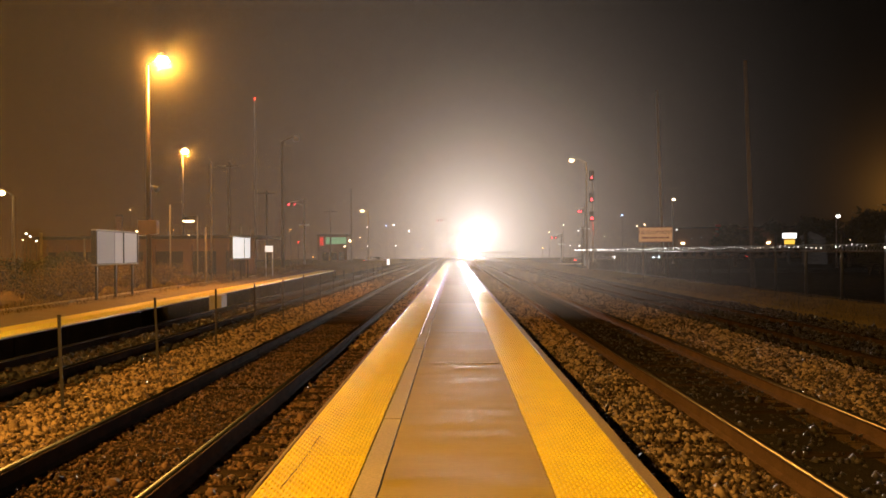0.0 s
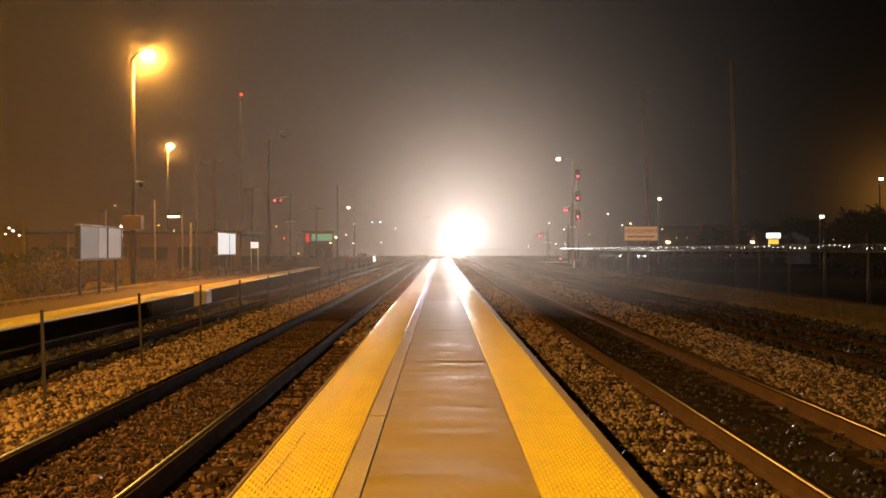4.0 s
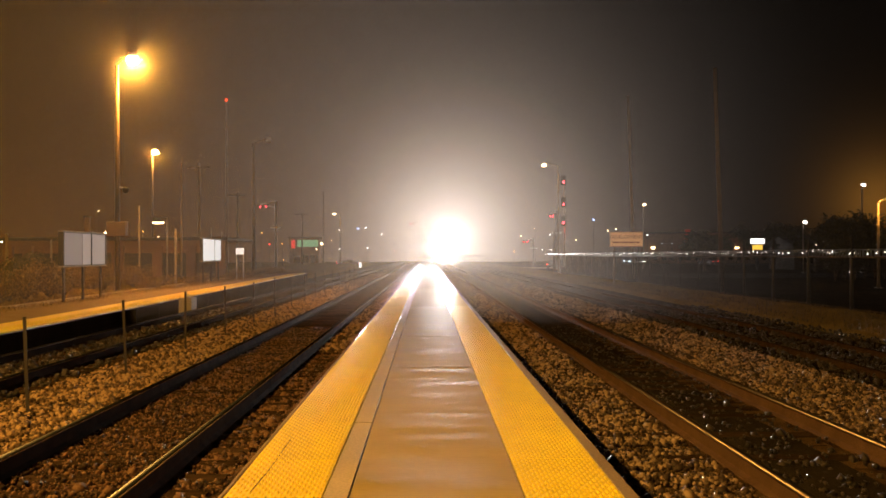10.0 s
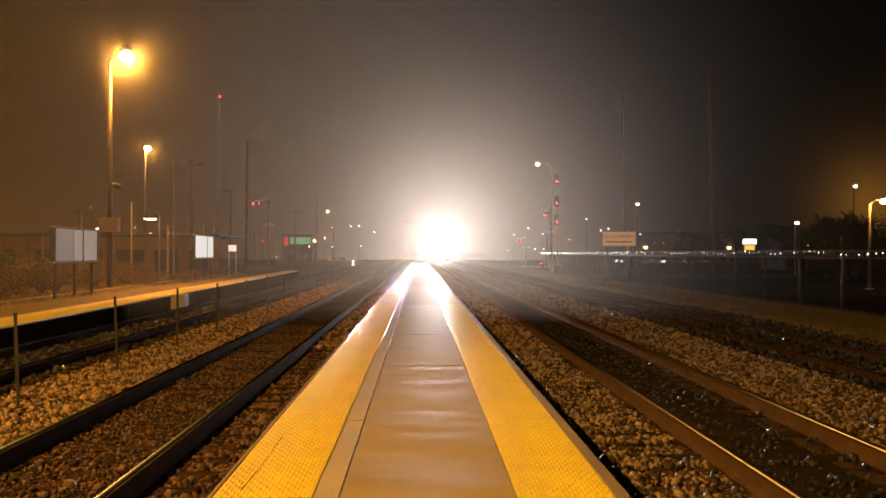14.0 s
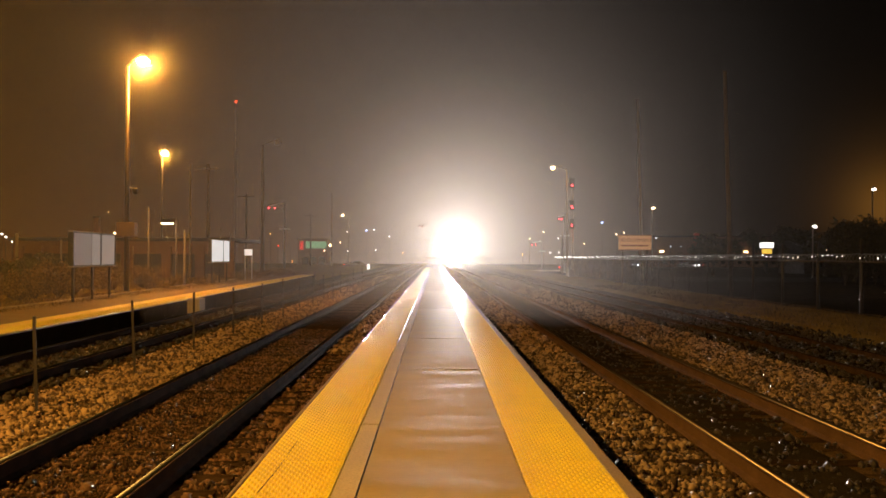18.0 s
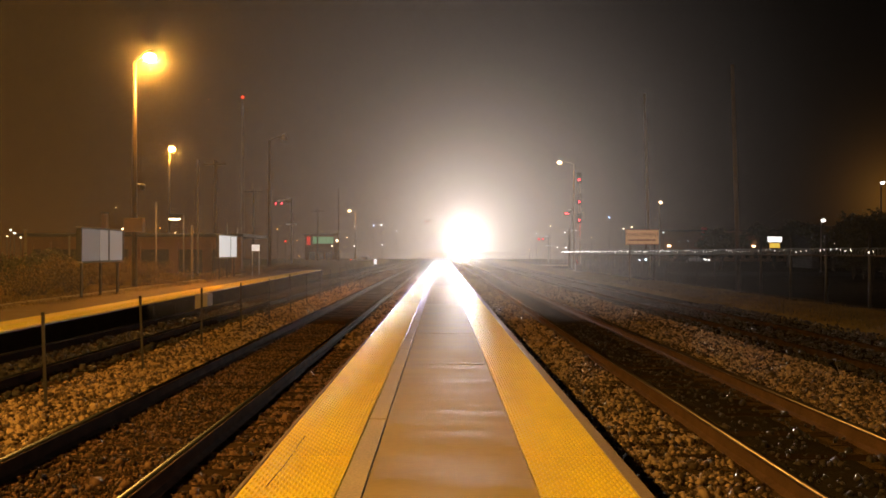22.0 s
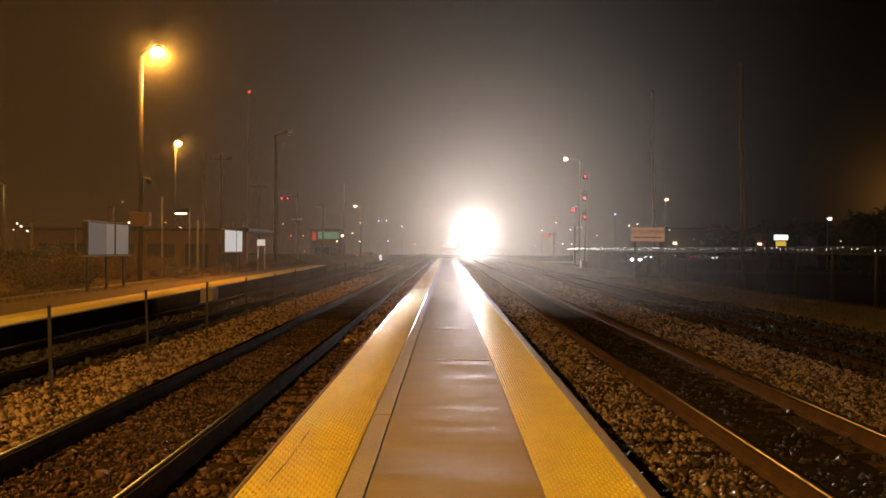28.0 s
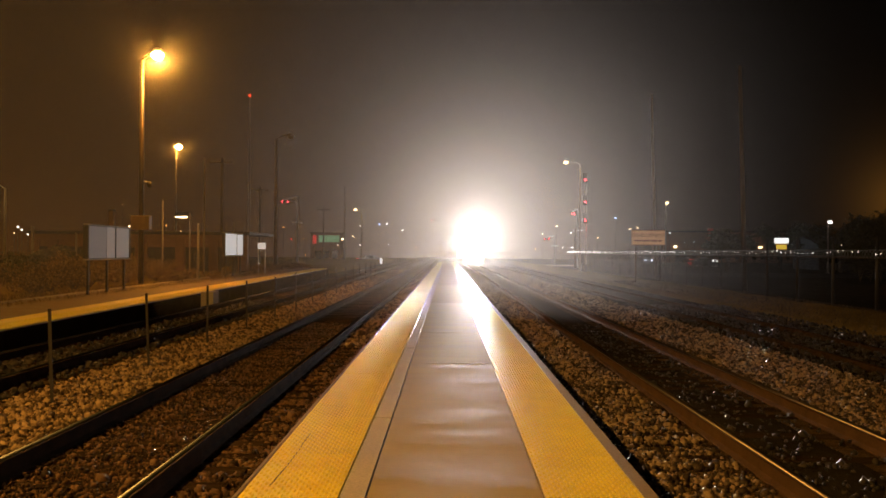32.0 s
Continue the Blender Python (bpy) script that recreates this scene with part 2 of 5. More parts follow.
M["leaf_dark"] = surface("dark_tree_leaf", (0.018, 0.020, 0.008), (0.060, 0.058, 0.022), (0.6, 0.85), scale=3, fine=30, bump=0.0, per_island=0.5)
M["bark"] = surface("bark", (0.04, 0.03, 0.02), (0.11, 0.085, 0.06), (0.7, 0.9), scale=5, fine=40, bump=0.6)
M["loco_paint"] = surface("blue_grey_engine_paint", (0.10, 0.105, 0.115), (0.17, 0.175, 0.19), (0.3, 0.5), scale=1, fine=30, bump=0.05)
M["coach_steel"] = surface("stainless_coach_side", (0.34, 0.34, 0.35), (0.50, 0.50, 0.51), (0.25, 0.45), metal=0.9, scale=0.8, fine=20, bump=0.05)
M["dark_glass"] = surface("dark_window_glass", (0.010, 0.012, 0.014), (0.022, 0.025, 0.028), (0.05, 0.10), scale=1, fine=10, bump=0.0, spec=0.8)
M["sign_text"] = surface("dark_red_lettering", (0.22, 0.06, 0.03), (0.30, 0.09, 0.045), (0.5, 0.7), scale=5, fine=30, bump=0.0)
M["poly_white"] = surface("white_painted_metal", (0.60, 0.59, 0.56), (0.80, 0.79, 0.76), (0.35, 0.6), scale=1.5, fine=30, bump=0.05)
M["red_paint"] = surface("red_paint", (0.30, 0.03, 0.02), (0.45, 0.05, 0.03), (0.4, 0.6), scale=2, fine=30, bump=0.1)
M["car_dark"] = surface("dark_car_paint", (0.02, 0.022, 0.027), (0.05, 0.054, 0.062), (0.2, 0.35), scale=1, fine=20, bump=0.0, coat=0.6)
M["car_silver"] = surface("silver_car_paint", (0.30, 0.30, 0.31), (0.42, 0.42, 0.43), (0.25, 0.4), metal=0.6, scale=1, fine=20, bump=0.0, coat=0.6)
M["rubber"] = surface("tyre_rubber", (0.012, 0.012, 0.012), (0.03, 0.03, 0.03), (0.7, 0.9), scale=5, fine=40, bump=0.2)
M["sodium"] = glowing("sodium_lamp", (1.0, 0.62, 0.20), 60)
M["sodium_bright"] = glowing("bright_sodium_lens", SODIUM, 4200)
M["sodium_soft"] = glowing("sodium_lens", SODIUM, 1500)
M["warm_lamp"] = glowing("warm_lamp", (1.0, 0.66, 0.33), 14)
M["white_lamp"] = glowing("white_lamp", (1.0, 0.93, 0.85), 6)
M["blue_lamp"] = glowing("blue_white_lamp", (0.35, 0.5, 1.0), 7)
M["red_lamp"] = glowing("red_signal_lamp", (1.0, 0.06, 0.08), 9.0)
M["amber_lamp"] = glowing("amber_lamp", (1.0, 0.42, 0.08), 9)
# panels of the boards and the small sign glow by emission, no lamp built
M["lit_poster"] = glowing("glowing_poster", (0.66, 0.63, 0.60), 0.28)
M["lit_grey"] = glowing("glowing_faded_poster", (0.50, 0.48, 0.47), 0.24)
M["lit_white"] = glowing("glowing_white_panel", (0.95, 0.94, 0.92), 0.85)
M["red_sign"] = glowing("lit_red_sign", (1.0, 0.07, 0.06), 0.7)
M["red_dim"] = glowing("red_tail_lamp", (1.0, 0.05, 0.03), 5)
M["green_sign"] = glowing("green_lit_fascia", (0.30, 0.62, 0.34), 0.45)
M["white_sign"] = glowing("white_lit_sign", (1.0, 0.98, 0.95), 2.2)
M["yellow_sign"] = glowing("yellow_lit_sign", (1.0, 0.62, 0.08), 1.1)
M["headlamp"] = glowing("train_headlamp", (1.0, 0.88, 0.80), HEADLAMP)
M["beam"] = glowing("added_beam_emitter", (1.0, 0.88, 0.80), BEAM)
M["stone_brown"] = surface("dull_brown_stone", (0.020, 0.011, 0.006), (0.135, 0.072, 0.036), (0.42, 0.75), scale=1.5, fine=70, bump=0.25, per_island=0.6, grain=0.4, spec=0.08)


# ---------------------------------------------------------------- mesh helpers
def box(bm, x0, x1, y0, y1, z0, z1, bevel=0.0):
    v = [bm.verts.new((x, y, z)) for z in (z0, z1) for y in (y0, y1) for x in (x0, x1)]
    fs = [bm.faces.new([v[i] for i in q]) for q in ((0, 2, 3, 1), (4, 5, 7, 6), (0, 1, 5, 4), (2, 6, 7, 3), (0, 4, 6, 2), (1, 3, 7, 5))]
    if bevel:
        bmesh.ops.bevel(bm, geom=list({e for f in fs for e in f.edges}), offset=bevel, segments=2, affect="EDGES", profile=0.5)
    return bm


def tube(bm, a, b, r0, r1=None, n=10, caps=True):
    a, b, r1 = Vector(a), Vector(b), r0 if r1 is None else r1
    q = (b - a).to_track_quat("Z", "Y")
    rings = []
    for p, r in ((a, r0), (b, r1)):
        rings.append([bm.verts.new(p + q @ Vector((r * math.cos(i * math.tau / n), r * math.sin(i * math.tau / n), 0))) for i in range(n)])
    for i in range(n):
        f = bm.faces.new((rings[0][i], rings[0][(i + 1) % n], rings[1][(i + 1) % n], rings[1][i]))
        f.smooth = True
    if caps:
        bm.faces.new(list(reversed(rings[0])))
        bm.faces.new(rings[1])
    return bm


def lathe(bm, centre, profile, n=14, axis="Z"):
    """A turned shape: profile of (radius, height) along the axis."""
    c = Vector(centre)
    turn = {"Z": Matrix(), "Y": Matrix.Rotation(radians(-90), 4, "X"), "X": Matrix.Rotation(radians(90), 4, "Y")}[axis]
    rings = []
    for r, h in profile:
        rings.append([bm.verts.new(c + turn @ Vector((r * math.cos(i * math.tau / n), r * math.sin(i * math.tau / n), h))) for i in range(n)])
    for p, q in zip(rings, rings[1:]):
        for i in range(n):
            bm.faces.new((p[i], p[(i + 1) % n], q[(i + 1) % n], q[i])).smooth = True
    bm.faces.new(list(reversed(rings[0])))
    bm.faces.new(rings[-1])
    return bm


def extrude(bm, outline, y0, y1, axis="Y"):
    """A prism with the given outline of (x, z), run along y (or of (y, z), run along x)."""
    def at(p, w):
        return (p[0], w, p[1]) if axis == "Y" else (w, p[0], p[1])
    a = [bm.verts.new(at(p, y0)) for p in outline]
    b = [bm.verts.new(at(p, y1)) for p in outline]
    n = len(outline)
    for i in range(n):
        bm.faces.new((a[i], a[(i + 1) % n], b[(i + 1) % n], b[i]))
    bm.faces.new(list(reversed(a)))
    bm.faces.new(b)
    bmesh.ops.recalc_face_normals(bm, faces=bm.faces)
    return bm


def finish(name, bm, material, smooth=False):
    me = bpy.data.meshes.new(name)
    bm.to_mesh(me)
    bm.free()
    me.materials.append(material)
    return me


def part(name, bm, material, parent, label=""):
    ob = new(name, finish(name, bm, material))
    ob.parent = parent
    return tagged(ob, label)


def thing(name, label, category, m=None, group="", kind=""):
    ob = new(name)
    ob.matrix_world = m or Matrix()
    return tagged(ob, label, category, group, kind)


def solid(name, bm, material, label, category="", kind="", group="", m=None):
    ob = new(name, finish(name, bm, material))
    ob.matrix_world = m or Matrix()
    return tagged(ob, label, category, group, kind)


def bb(*a, **k):
    return box(bmesh.new(), *a, **k)


def tt(*a, **k):
    return tube(bmesh.new(), *a, **k)


def scatter_mesh(name, verts, faces, material, label, parent=None):
    me = bpy.data.meshes.new(name)
    verts = np.asarray(verts, dtype=np.float32)
    faces = np.asarray(faces, dtype=np.int32)
    me.vertices.add(len(verts))
    me.vertices.foreach_set("co", verts.ravel())
    k = faces.shape[1]
    me.loops.add(faces.size)
    me.loops.foreach_set("vertex_index", faces.ravel())
    me.polygons.add(len(faces))
    me.polygons.foreach_set("loop_start", np.arange(0, faces.size, k, dtype=np.int32))
    me.update(calc_edges=True)
    me.materials.append(material)
    ob = new(name, me)
    ob.parent = parent
    return tagged(ob, label, kind="stuff")

# ---------------------------------------------------------------- ground, tracks, platforms
def ground():
    bm = bmesh.new()
    s = 2500
    vs = [bm.verts.new(p) for p in ((-s, -400, -0.74), (s, -400, -0.74), (s, 2400, -0.74), (-s, 2400, -0.74))]
    bm.faces.new(vs)
    solid("ground", bm, M["ground"], "dark damp open ground around the railway", kind="structure")


def strip(name, x0, x1, y0, y1, z0, z1, material, label, wave=0.03, nx=14, ny=120):
    """A low uneven bank between x0 and x1, with falling edges."""
    bm = bmesh.new()
    grid = []
    for j in range(ny + 1):
        v = (j / ny) ** 1.8
        y = y0 + (y1 - y0) * v
        row = []
        for i in range(nx + 1):
            x = x0 + (x1 - x0) * i / nx
            edge = min(1.0, min(i, nx - i) / 2.0)
            z = z0 + (z1 - z0) * edge + wave * noise.noise((x * 1.3, y * 0.9, 3.1)) * edge
            row.append(bm.verts.new((x, y, z)))
        grid.append(row)
    for a, b in zip(grid, grid[1:]):
        for i in range(nx):
            bm.faces.new((a[i], a[i + 1], b[i + 1], b[i])).smooth = True
    return solid(name, bm, material, label, kind="structure")


def rail_outline(c, z):
    return [(c - 0.072, z - 0.205), (c + 0.072, z - 0.205), (c + 0.072, z - 0.192), (c + 0.014, z - 0.168), (c + 0.010, z - 0.050),
            (c + 0.036, z - 0.036), (c + 0.035, z - 0.033), (c - 0.035, z - 0.033), (c - 0.036, z - 0.036), (c - 0.010, z - 0.050),
            (c - 0.014, z - 0.168), (c - 0.072, z - 0.192)]


def tie_mesh(seed):
    r = random.Random(seed)
    bm = bb(-1.28, 1.28, -0.11, 0.11, -0.12, 0.0, bevel=0.012)
    for v in bm.verts:
        v.co += Vector((r.uniform(-0.02, 0.02), r.uniform(-0.012, 0.012), r.uniform(-0.008, 0.006)))
    return finish("sleeper", bm, M["tie"])


def plate_mesh():
    bm = bb(-0.15, 0.15, -0.09, 0.09, 0.0, 0.014, bevel=0.003)
    for sx in (-0.11, 0.11):
        for sy in (-0.05, 0.05):
            tube(bm, (sx, sy, 0.012), (sx, sy, 0.034), 0.012, 0.016, 6)
    return finish("tie_plate", bm, M["rail_rust"])


TIES = [tie_mesh(i) for i in range(4)]
PLATE = plate_mesh()


def railway_track(centre, label, web, near, y_end=430.0, top=RAIL_Z, plates=20, head="crown"):
    track = thing("railway_track", label, "railway track", pose(centre, 0, 0), "railway tracks")
    for side in (-0.7535, 0.7535):
        rail = part("rail", extrude(bmesh.new(), rail_outline(side, top), -25, y_end), web, track, "rusty steel rail")
        if head:
            arc = [radians(-84 + 3.5 * k) for k in range(49)]
            crown = [(side + 0.0375 * math.sin(q), top - 0.028 + 0.028 * math.cos(q)) for q in arc]
            ob = part("rail_head", extrude(bmesh.new(), [(side - 0.0365, top - 0.034)] + crown + [(side + 0.0365, top - 0.034)], -25, y_end), M[head], rail, "worn rounded running surface")
            ob.data.polygons.foreach_set("use_smooth", [len(f.vertices) == 4 and f.center.z > top - 0.029 for f in ob.data.polygons])
    r = random.Random(int(centre * 100))
    y, k, rest = -24.25, 0, bmesh.new()
    while y < 230:
        dy, dz, rz = r.uniform(-0.03, 0.03), r.uniform(-0.012, 0.010), r.uniform(-1.2, 1.2)
        if k < near:
            ob = new("sleeper", TIES[k % 4])
            ob.parent = track
            ob.matrix_basis = pose(r.uniform(-0.05, 0.05), y + dy, top - 0.204 + dz, 0, 0, rz)
            if k < plates:
                for side in (-0.7535, 0.7535):
                    p = new("tie_plate", PLATE)
                    p.parent = track
                    p.matrix_basis = pose(side, y + dy, top - 0.212)
        else:
            box(rest, -1.28, 1.28, y - 0.11, y + 0.11, top - 0.32, top - 0.213 + dz)
        y += 0.545
        k += 1
    ob = part("sleepers", rest, M["tie"], track, "dark timber sleepers far down the line")
    ob["kind"] = "stuff"
    return track


ground()
strip("ballast_bed", -5.9, -1.2, -25, 300, -0.76, -0.565, M["ballast"], "brown stone ballast between the tracks")
strip("ballast_bed", -9.4, -5.6, -25, 300, -0.74, -0.545, M["ballast"], "brown stone ballast beside the far platform")
strip("ballast_bed", 1.0, 6.1, -25, 300, -0.74, -0.535, M["ballast"], "brown stone ballast beside the platform")
strip("ballast_bed", 5.7, 11.3, -25, 300, -0.74, -0.56, M["bed_dark"], "dark dirty ballast under the outer track")
strip("verge", 11.0, 15.6, -25, 260, -0.74, -0.48, M["verge"], "strip of dry grass along the fence", wave=0.10)
strip("verge", -44.0, -11.6, -25, 200, -0.74, -0.06, M["verge"], "dry grass bank behind the far platform", wave=0.16, nx=30)
L1, L2, R1, R2 = -3.17, -7.20, 3.68, 8.30
railway_track(L1, "dark rusty railway track with polished heads beside the platform", M["rail_rust"], 190, plates=80)
railway_track(L2, "rusty railway track along the far platform", M["rail_rust"], 140, plates=0)
railway_track(R1, "railway track with red rusty rails and oily bed", M["rail_rust_red"], 190, plates=80, head="crown_dull")
railway_track(R2, "dark railway track near the fence, rails without polished heads", M["rail_matte"], 140, top=-0.40, plates=0, head="")

# oily dirt between the rails
strip("track_bed", L1 - 0.70, L1 + 0.70, -25, 300, -0.64, -0.541, M["bed_brown"], "dark oily dirt between rails", wave=0.02, nx=8)
strip("track_bed", R1 - 0.70, R1 + 0.70, -25, 300, -0.62, -0.522, M["bed_dark"], "dark oily dirt between rails", wave=0.02, nx=8)


def stones(x0, x1, y0, y1, per_m2, size, material, label, z, seed, bare=None):
    """Loose angular stones, each a small irregular block, joined; bare: x range swept clear over the sleepers."""
    rng = np.random.default_rng(seed)
    n = int((x1 - x0) * (y1 - y0) * per_m2)
    c = np.stack([rng.uniform(x0, x1, n), y0 + (y1 - y0) * rng.random(n) ** 1.15, np.zeros(n)], 1)
    if bare:
        over = np.abs((c[:, 1] + 24.25 + 0.27) % 0.545 - 0.27) < 0.10
        keep = ~(over & (c[:, 0] > bare[0]) & (c[:, 0] < bare[1]) & (rng.random(n) < 0.8))
        c = c[keep]
        n = len(c)
    s = size * rng.lognormal(0, 0.32, (n, 1))
    c[:, 2] = z + 0.12 * s[:, 0] + rng.uniform(-0.012, 0.018, n)
    shape = np.array([(-1, -1, -1), (1, -1, -1), (1, 1, -1), (-1, 1, -1), (-1, -1, 1), (1, -1, 1), (1, 1, 1), (-1, 1, 1)]) * 0.5
    pts = shape[None] * (1 + rng.uniform(-0.45, 0.25, (n, 8, 3))) * s[:, :, None] * rng.uniform(0.6, 1.25, (n, 1, 3))
    q = rng.normal(size=(n, 4))
    q /= np.linalg.norm(q, axis=1, keepdims=True)
    w, x, y, zz = q.T
    R = np.stack([np.stack([1 - 2 * (y * y + zz * zz), 2 * (x * y - w * zz), 2 * (x * zz + w * y)], -1),
                  np.stack([2 * (x * y + w * zz), 1 - 2 * (x * x + zz * zz), 2 * (y * zz - w * x)], -1),
                  np.stack([2 * (x * zz - w * y), 2 * (y * zz + w * x), 1 - 2 * (x * x + y * y)], -1)], -2)
    pts = np.einsum("nij,nkj->nki", R, pts) + c[:, None]
    quad = np.array([(0, 3, 2, 1), (4, 5, 6, 7), (0, 1, 5, 4), (1, 2, 6, 5), (2, 3, 7, 6), (3, 0, 4, 7)])
    faces = (quad[None] + 8 * np.arange(n)[:, None, None]).reshape(-1, 4)
    return scatter_mesh("ballast_stones", pts.reshape(-1, 3), faces, material, label)


STONE = "loose angular ballast stones, warm brown under the lamps"
stones(-6.0, -4.05, 6, 20, 520, 0.034, M["stone"], STONE, -0.56, 1)
stones(-6.0, -4.05, 20, 48, 170, 0.047, M["stone"], STONE, -0.56, 2)
stones(-2.26, -1.38, 5, 18, 640, 0.034, M["stone_brown"], STONE, -0.555, 3, (-2.3, -1.78))
stones(-2.30, -1.38, 18, 40, 150, 0.046, M["stone"], STONE, -0.53, 4)
stones(1.40, 2.80, 5, 18, 540, 0.034, M["stone_tan"], STONE, -0.53, 5, (2.02, 2.8))
stones(1.40, 2.80, 18, 42, 170, 0.047, M["stone"], STONE, -0.53, 6)
stones(4.6, 6.9, 7, 20, 520, 0.033, M["stone_tan"], STONE, -0.55, 7)
stones(4.6, 6.9, 20, 48, 150, 0.045, M["stone_tan"], STONE, -0.55, 8)
stones(-6.0, -4.05, 48, 95, 45, 0.075, M["stone"], STONE, -0.56, 21)
stones(1.40, 2.80, 42, 88, 55, 0.070, M["stone_tan"], STONE, -0.53, 22)
stones(-2.30, -1.40, 40, 88, 55, 0.070, M["stone"], STONE, -0.53, 23)
stones(4.6, 6.9, 48, 95, 45, 0.075, M["stone_tan"], STONE, -0.55, 24)
OILY = "dark oily stones lying between the rails"
stones(L1 - 0.66, L1 + 0.66, 5, 24, 440, 0.021, M["stone_brown"], "small brown stones and dirt strewn over the sleepers", -0.538, 9)
stones(L1 - 0.66, L1 + 0.66, 5, 24, 40, 0.028, M["stone_brown"], "loose brown stones between the rails", -0.530, 19)
stones(R1 - 0.68, R1 + 0.68, 5, 24, 45, 0.034, M["stone_dark"], OILY, -0.525, 10)
stones(6.9, 11.0, 9, 34, 60, 0.045, M["stone_dark"], OILY, -0.55, 11)
stones(-8.4, -6.05, 9, 34, 60, 0.060, M["stone_dark"], OILY, -0.54, 12)


def tactile_mesh(length, width, pitch, row, low, high, long, tall, sides):
    """A yellow panel with staggered rows of low studs."""
    nx, ny = int(width / pitch), int(length / row)
    ring = [(math.cos((k + 0.5) * math.tau / sides), math.sin((k + 0.5) * math.tau / sides)) for k in range(sides)]
    w = width / 2
    verts = [(-w, 0.003, 0.002), (w, 0.003, 0.002), (w, length - 0.003, 0.002), (-w, length - 0.003, 0.002),
             (-w, 0.003, -0.03), (w, 0.003, -0.03), (w, length - 0.003, -0.03), (-w, length - 0.003, -0.03)]
    faces = [(0, 1, 2, 3), (4, 5, 1, 0), (5, 6, 2, 1), (6, 7, 3, 2), (7, 4, 0, 3)]
    for i in range(nx):
        for j in range(ny):
            x, y, n = (i - (nx - 1) / 2) * width / (nx + 0.4), (j + 0.25 + 0.5 * (i % 2)) * length / ny, len(verts)
            for r, k, z in ((low, 1.0, 0.002), (low * 0.6 + high * 0.4, 0.9, 0.002 + (tall - 0.002) * 0.62), (high, 0.75, tall)):
                verts += [(x + r * c, y + long * k * q, z) for c, q in ring]
            for q in (0, sides):
                faces += [(n + q + k, n + q + (k + 1) % sides, n + q + sides + (k + 1) % sides, n + q + sides + k) for k in range(sides)]
            faces.append(tuple(n + 2 * sides + k for k in range(sides)))
    me = bpy.data.meshes.new("tactile_panel")
    me.from_pydata(verts, [], faces)
    me.materials.append(M["tactile"])
    return me


PANEL = 1.40
TACTILE = tactile_mesh(PANEL, 0.61, 0.0305, 0.100, 0.0120, 0.0060, 0.034, 0.0110, 8)
TACTILE_FAR = tactile_mesh(PANEL, 0.61, 0.074, 0.140, 0.026, 0.014, 0.048, 0.009, 4)


def walkway():
    """The walkway surface, one long faintly rippled sheet."""
    bm = bmesh.new()
    x0, x1, n, m = -0.490, 0.614, 10, 1500
    rows = []
    for j in range(m + 1):
        y = -14 + 142 * (j / m) ** 1.3
        rows.append([bm.verts.new((x0 + (x1 - x0) * i / n, y, -0.004 + 0.0025 * noise.noise((i * 0.16, y * 1.1, 7.3)) + 0.0024 * noise.noise((i * 0.18, y * 3.1, 1.3))
                                   + 0.0030 * noise.noise((i * 0.22 + 5, y * 6.5, 1.3)) + 0.0011 * noise.noise((i * 0.35, y * 13.0, 4.7)))) for i in range(n + 1)])
    for p, q in zip(rows, rows[1:]):
        for i in range(n):
            bm.faces.new((p[i], p[i + 1], q[i + 1], q[i])).smooth = True
    return bm


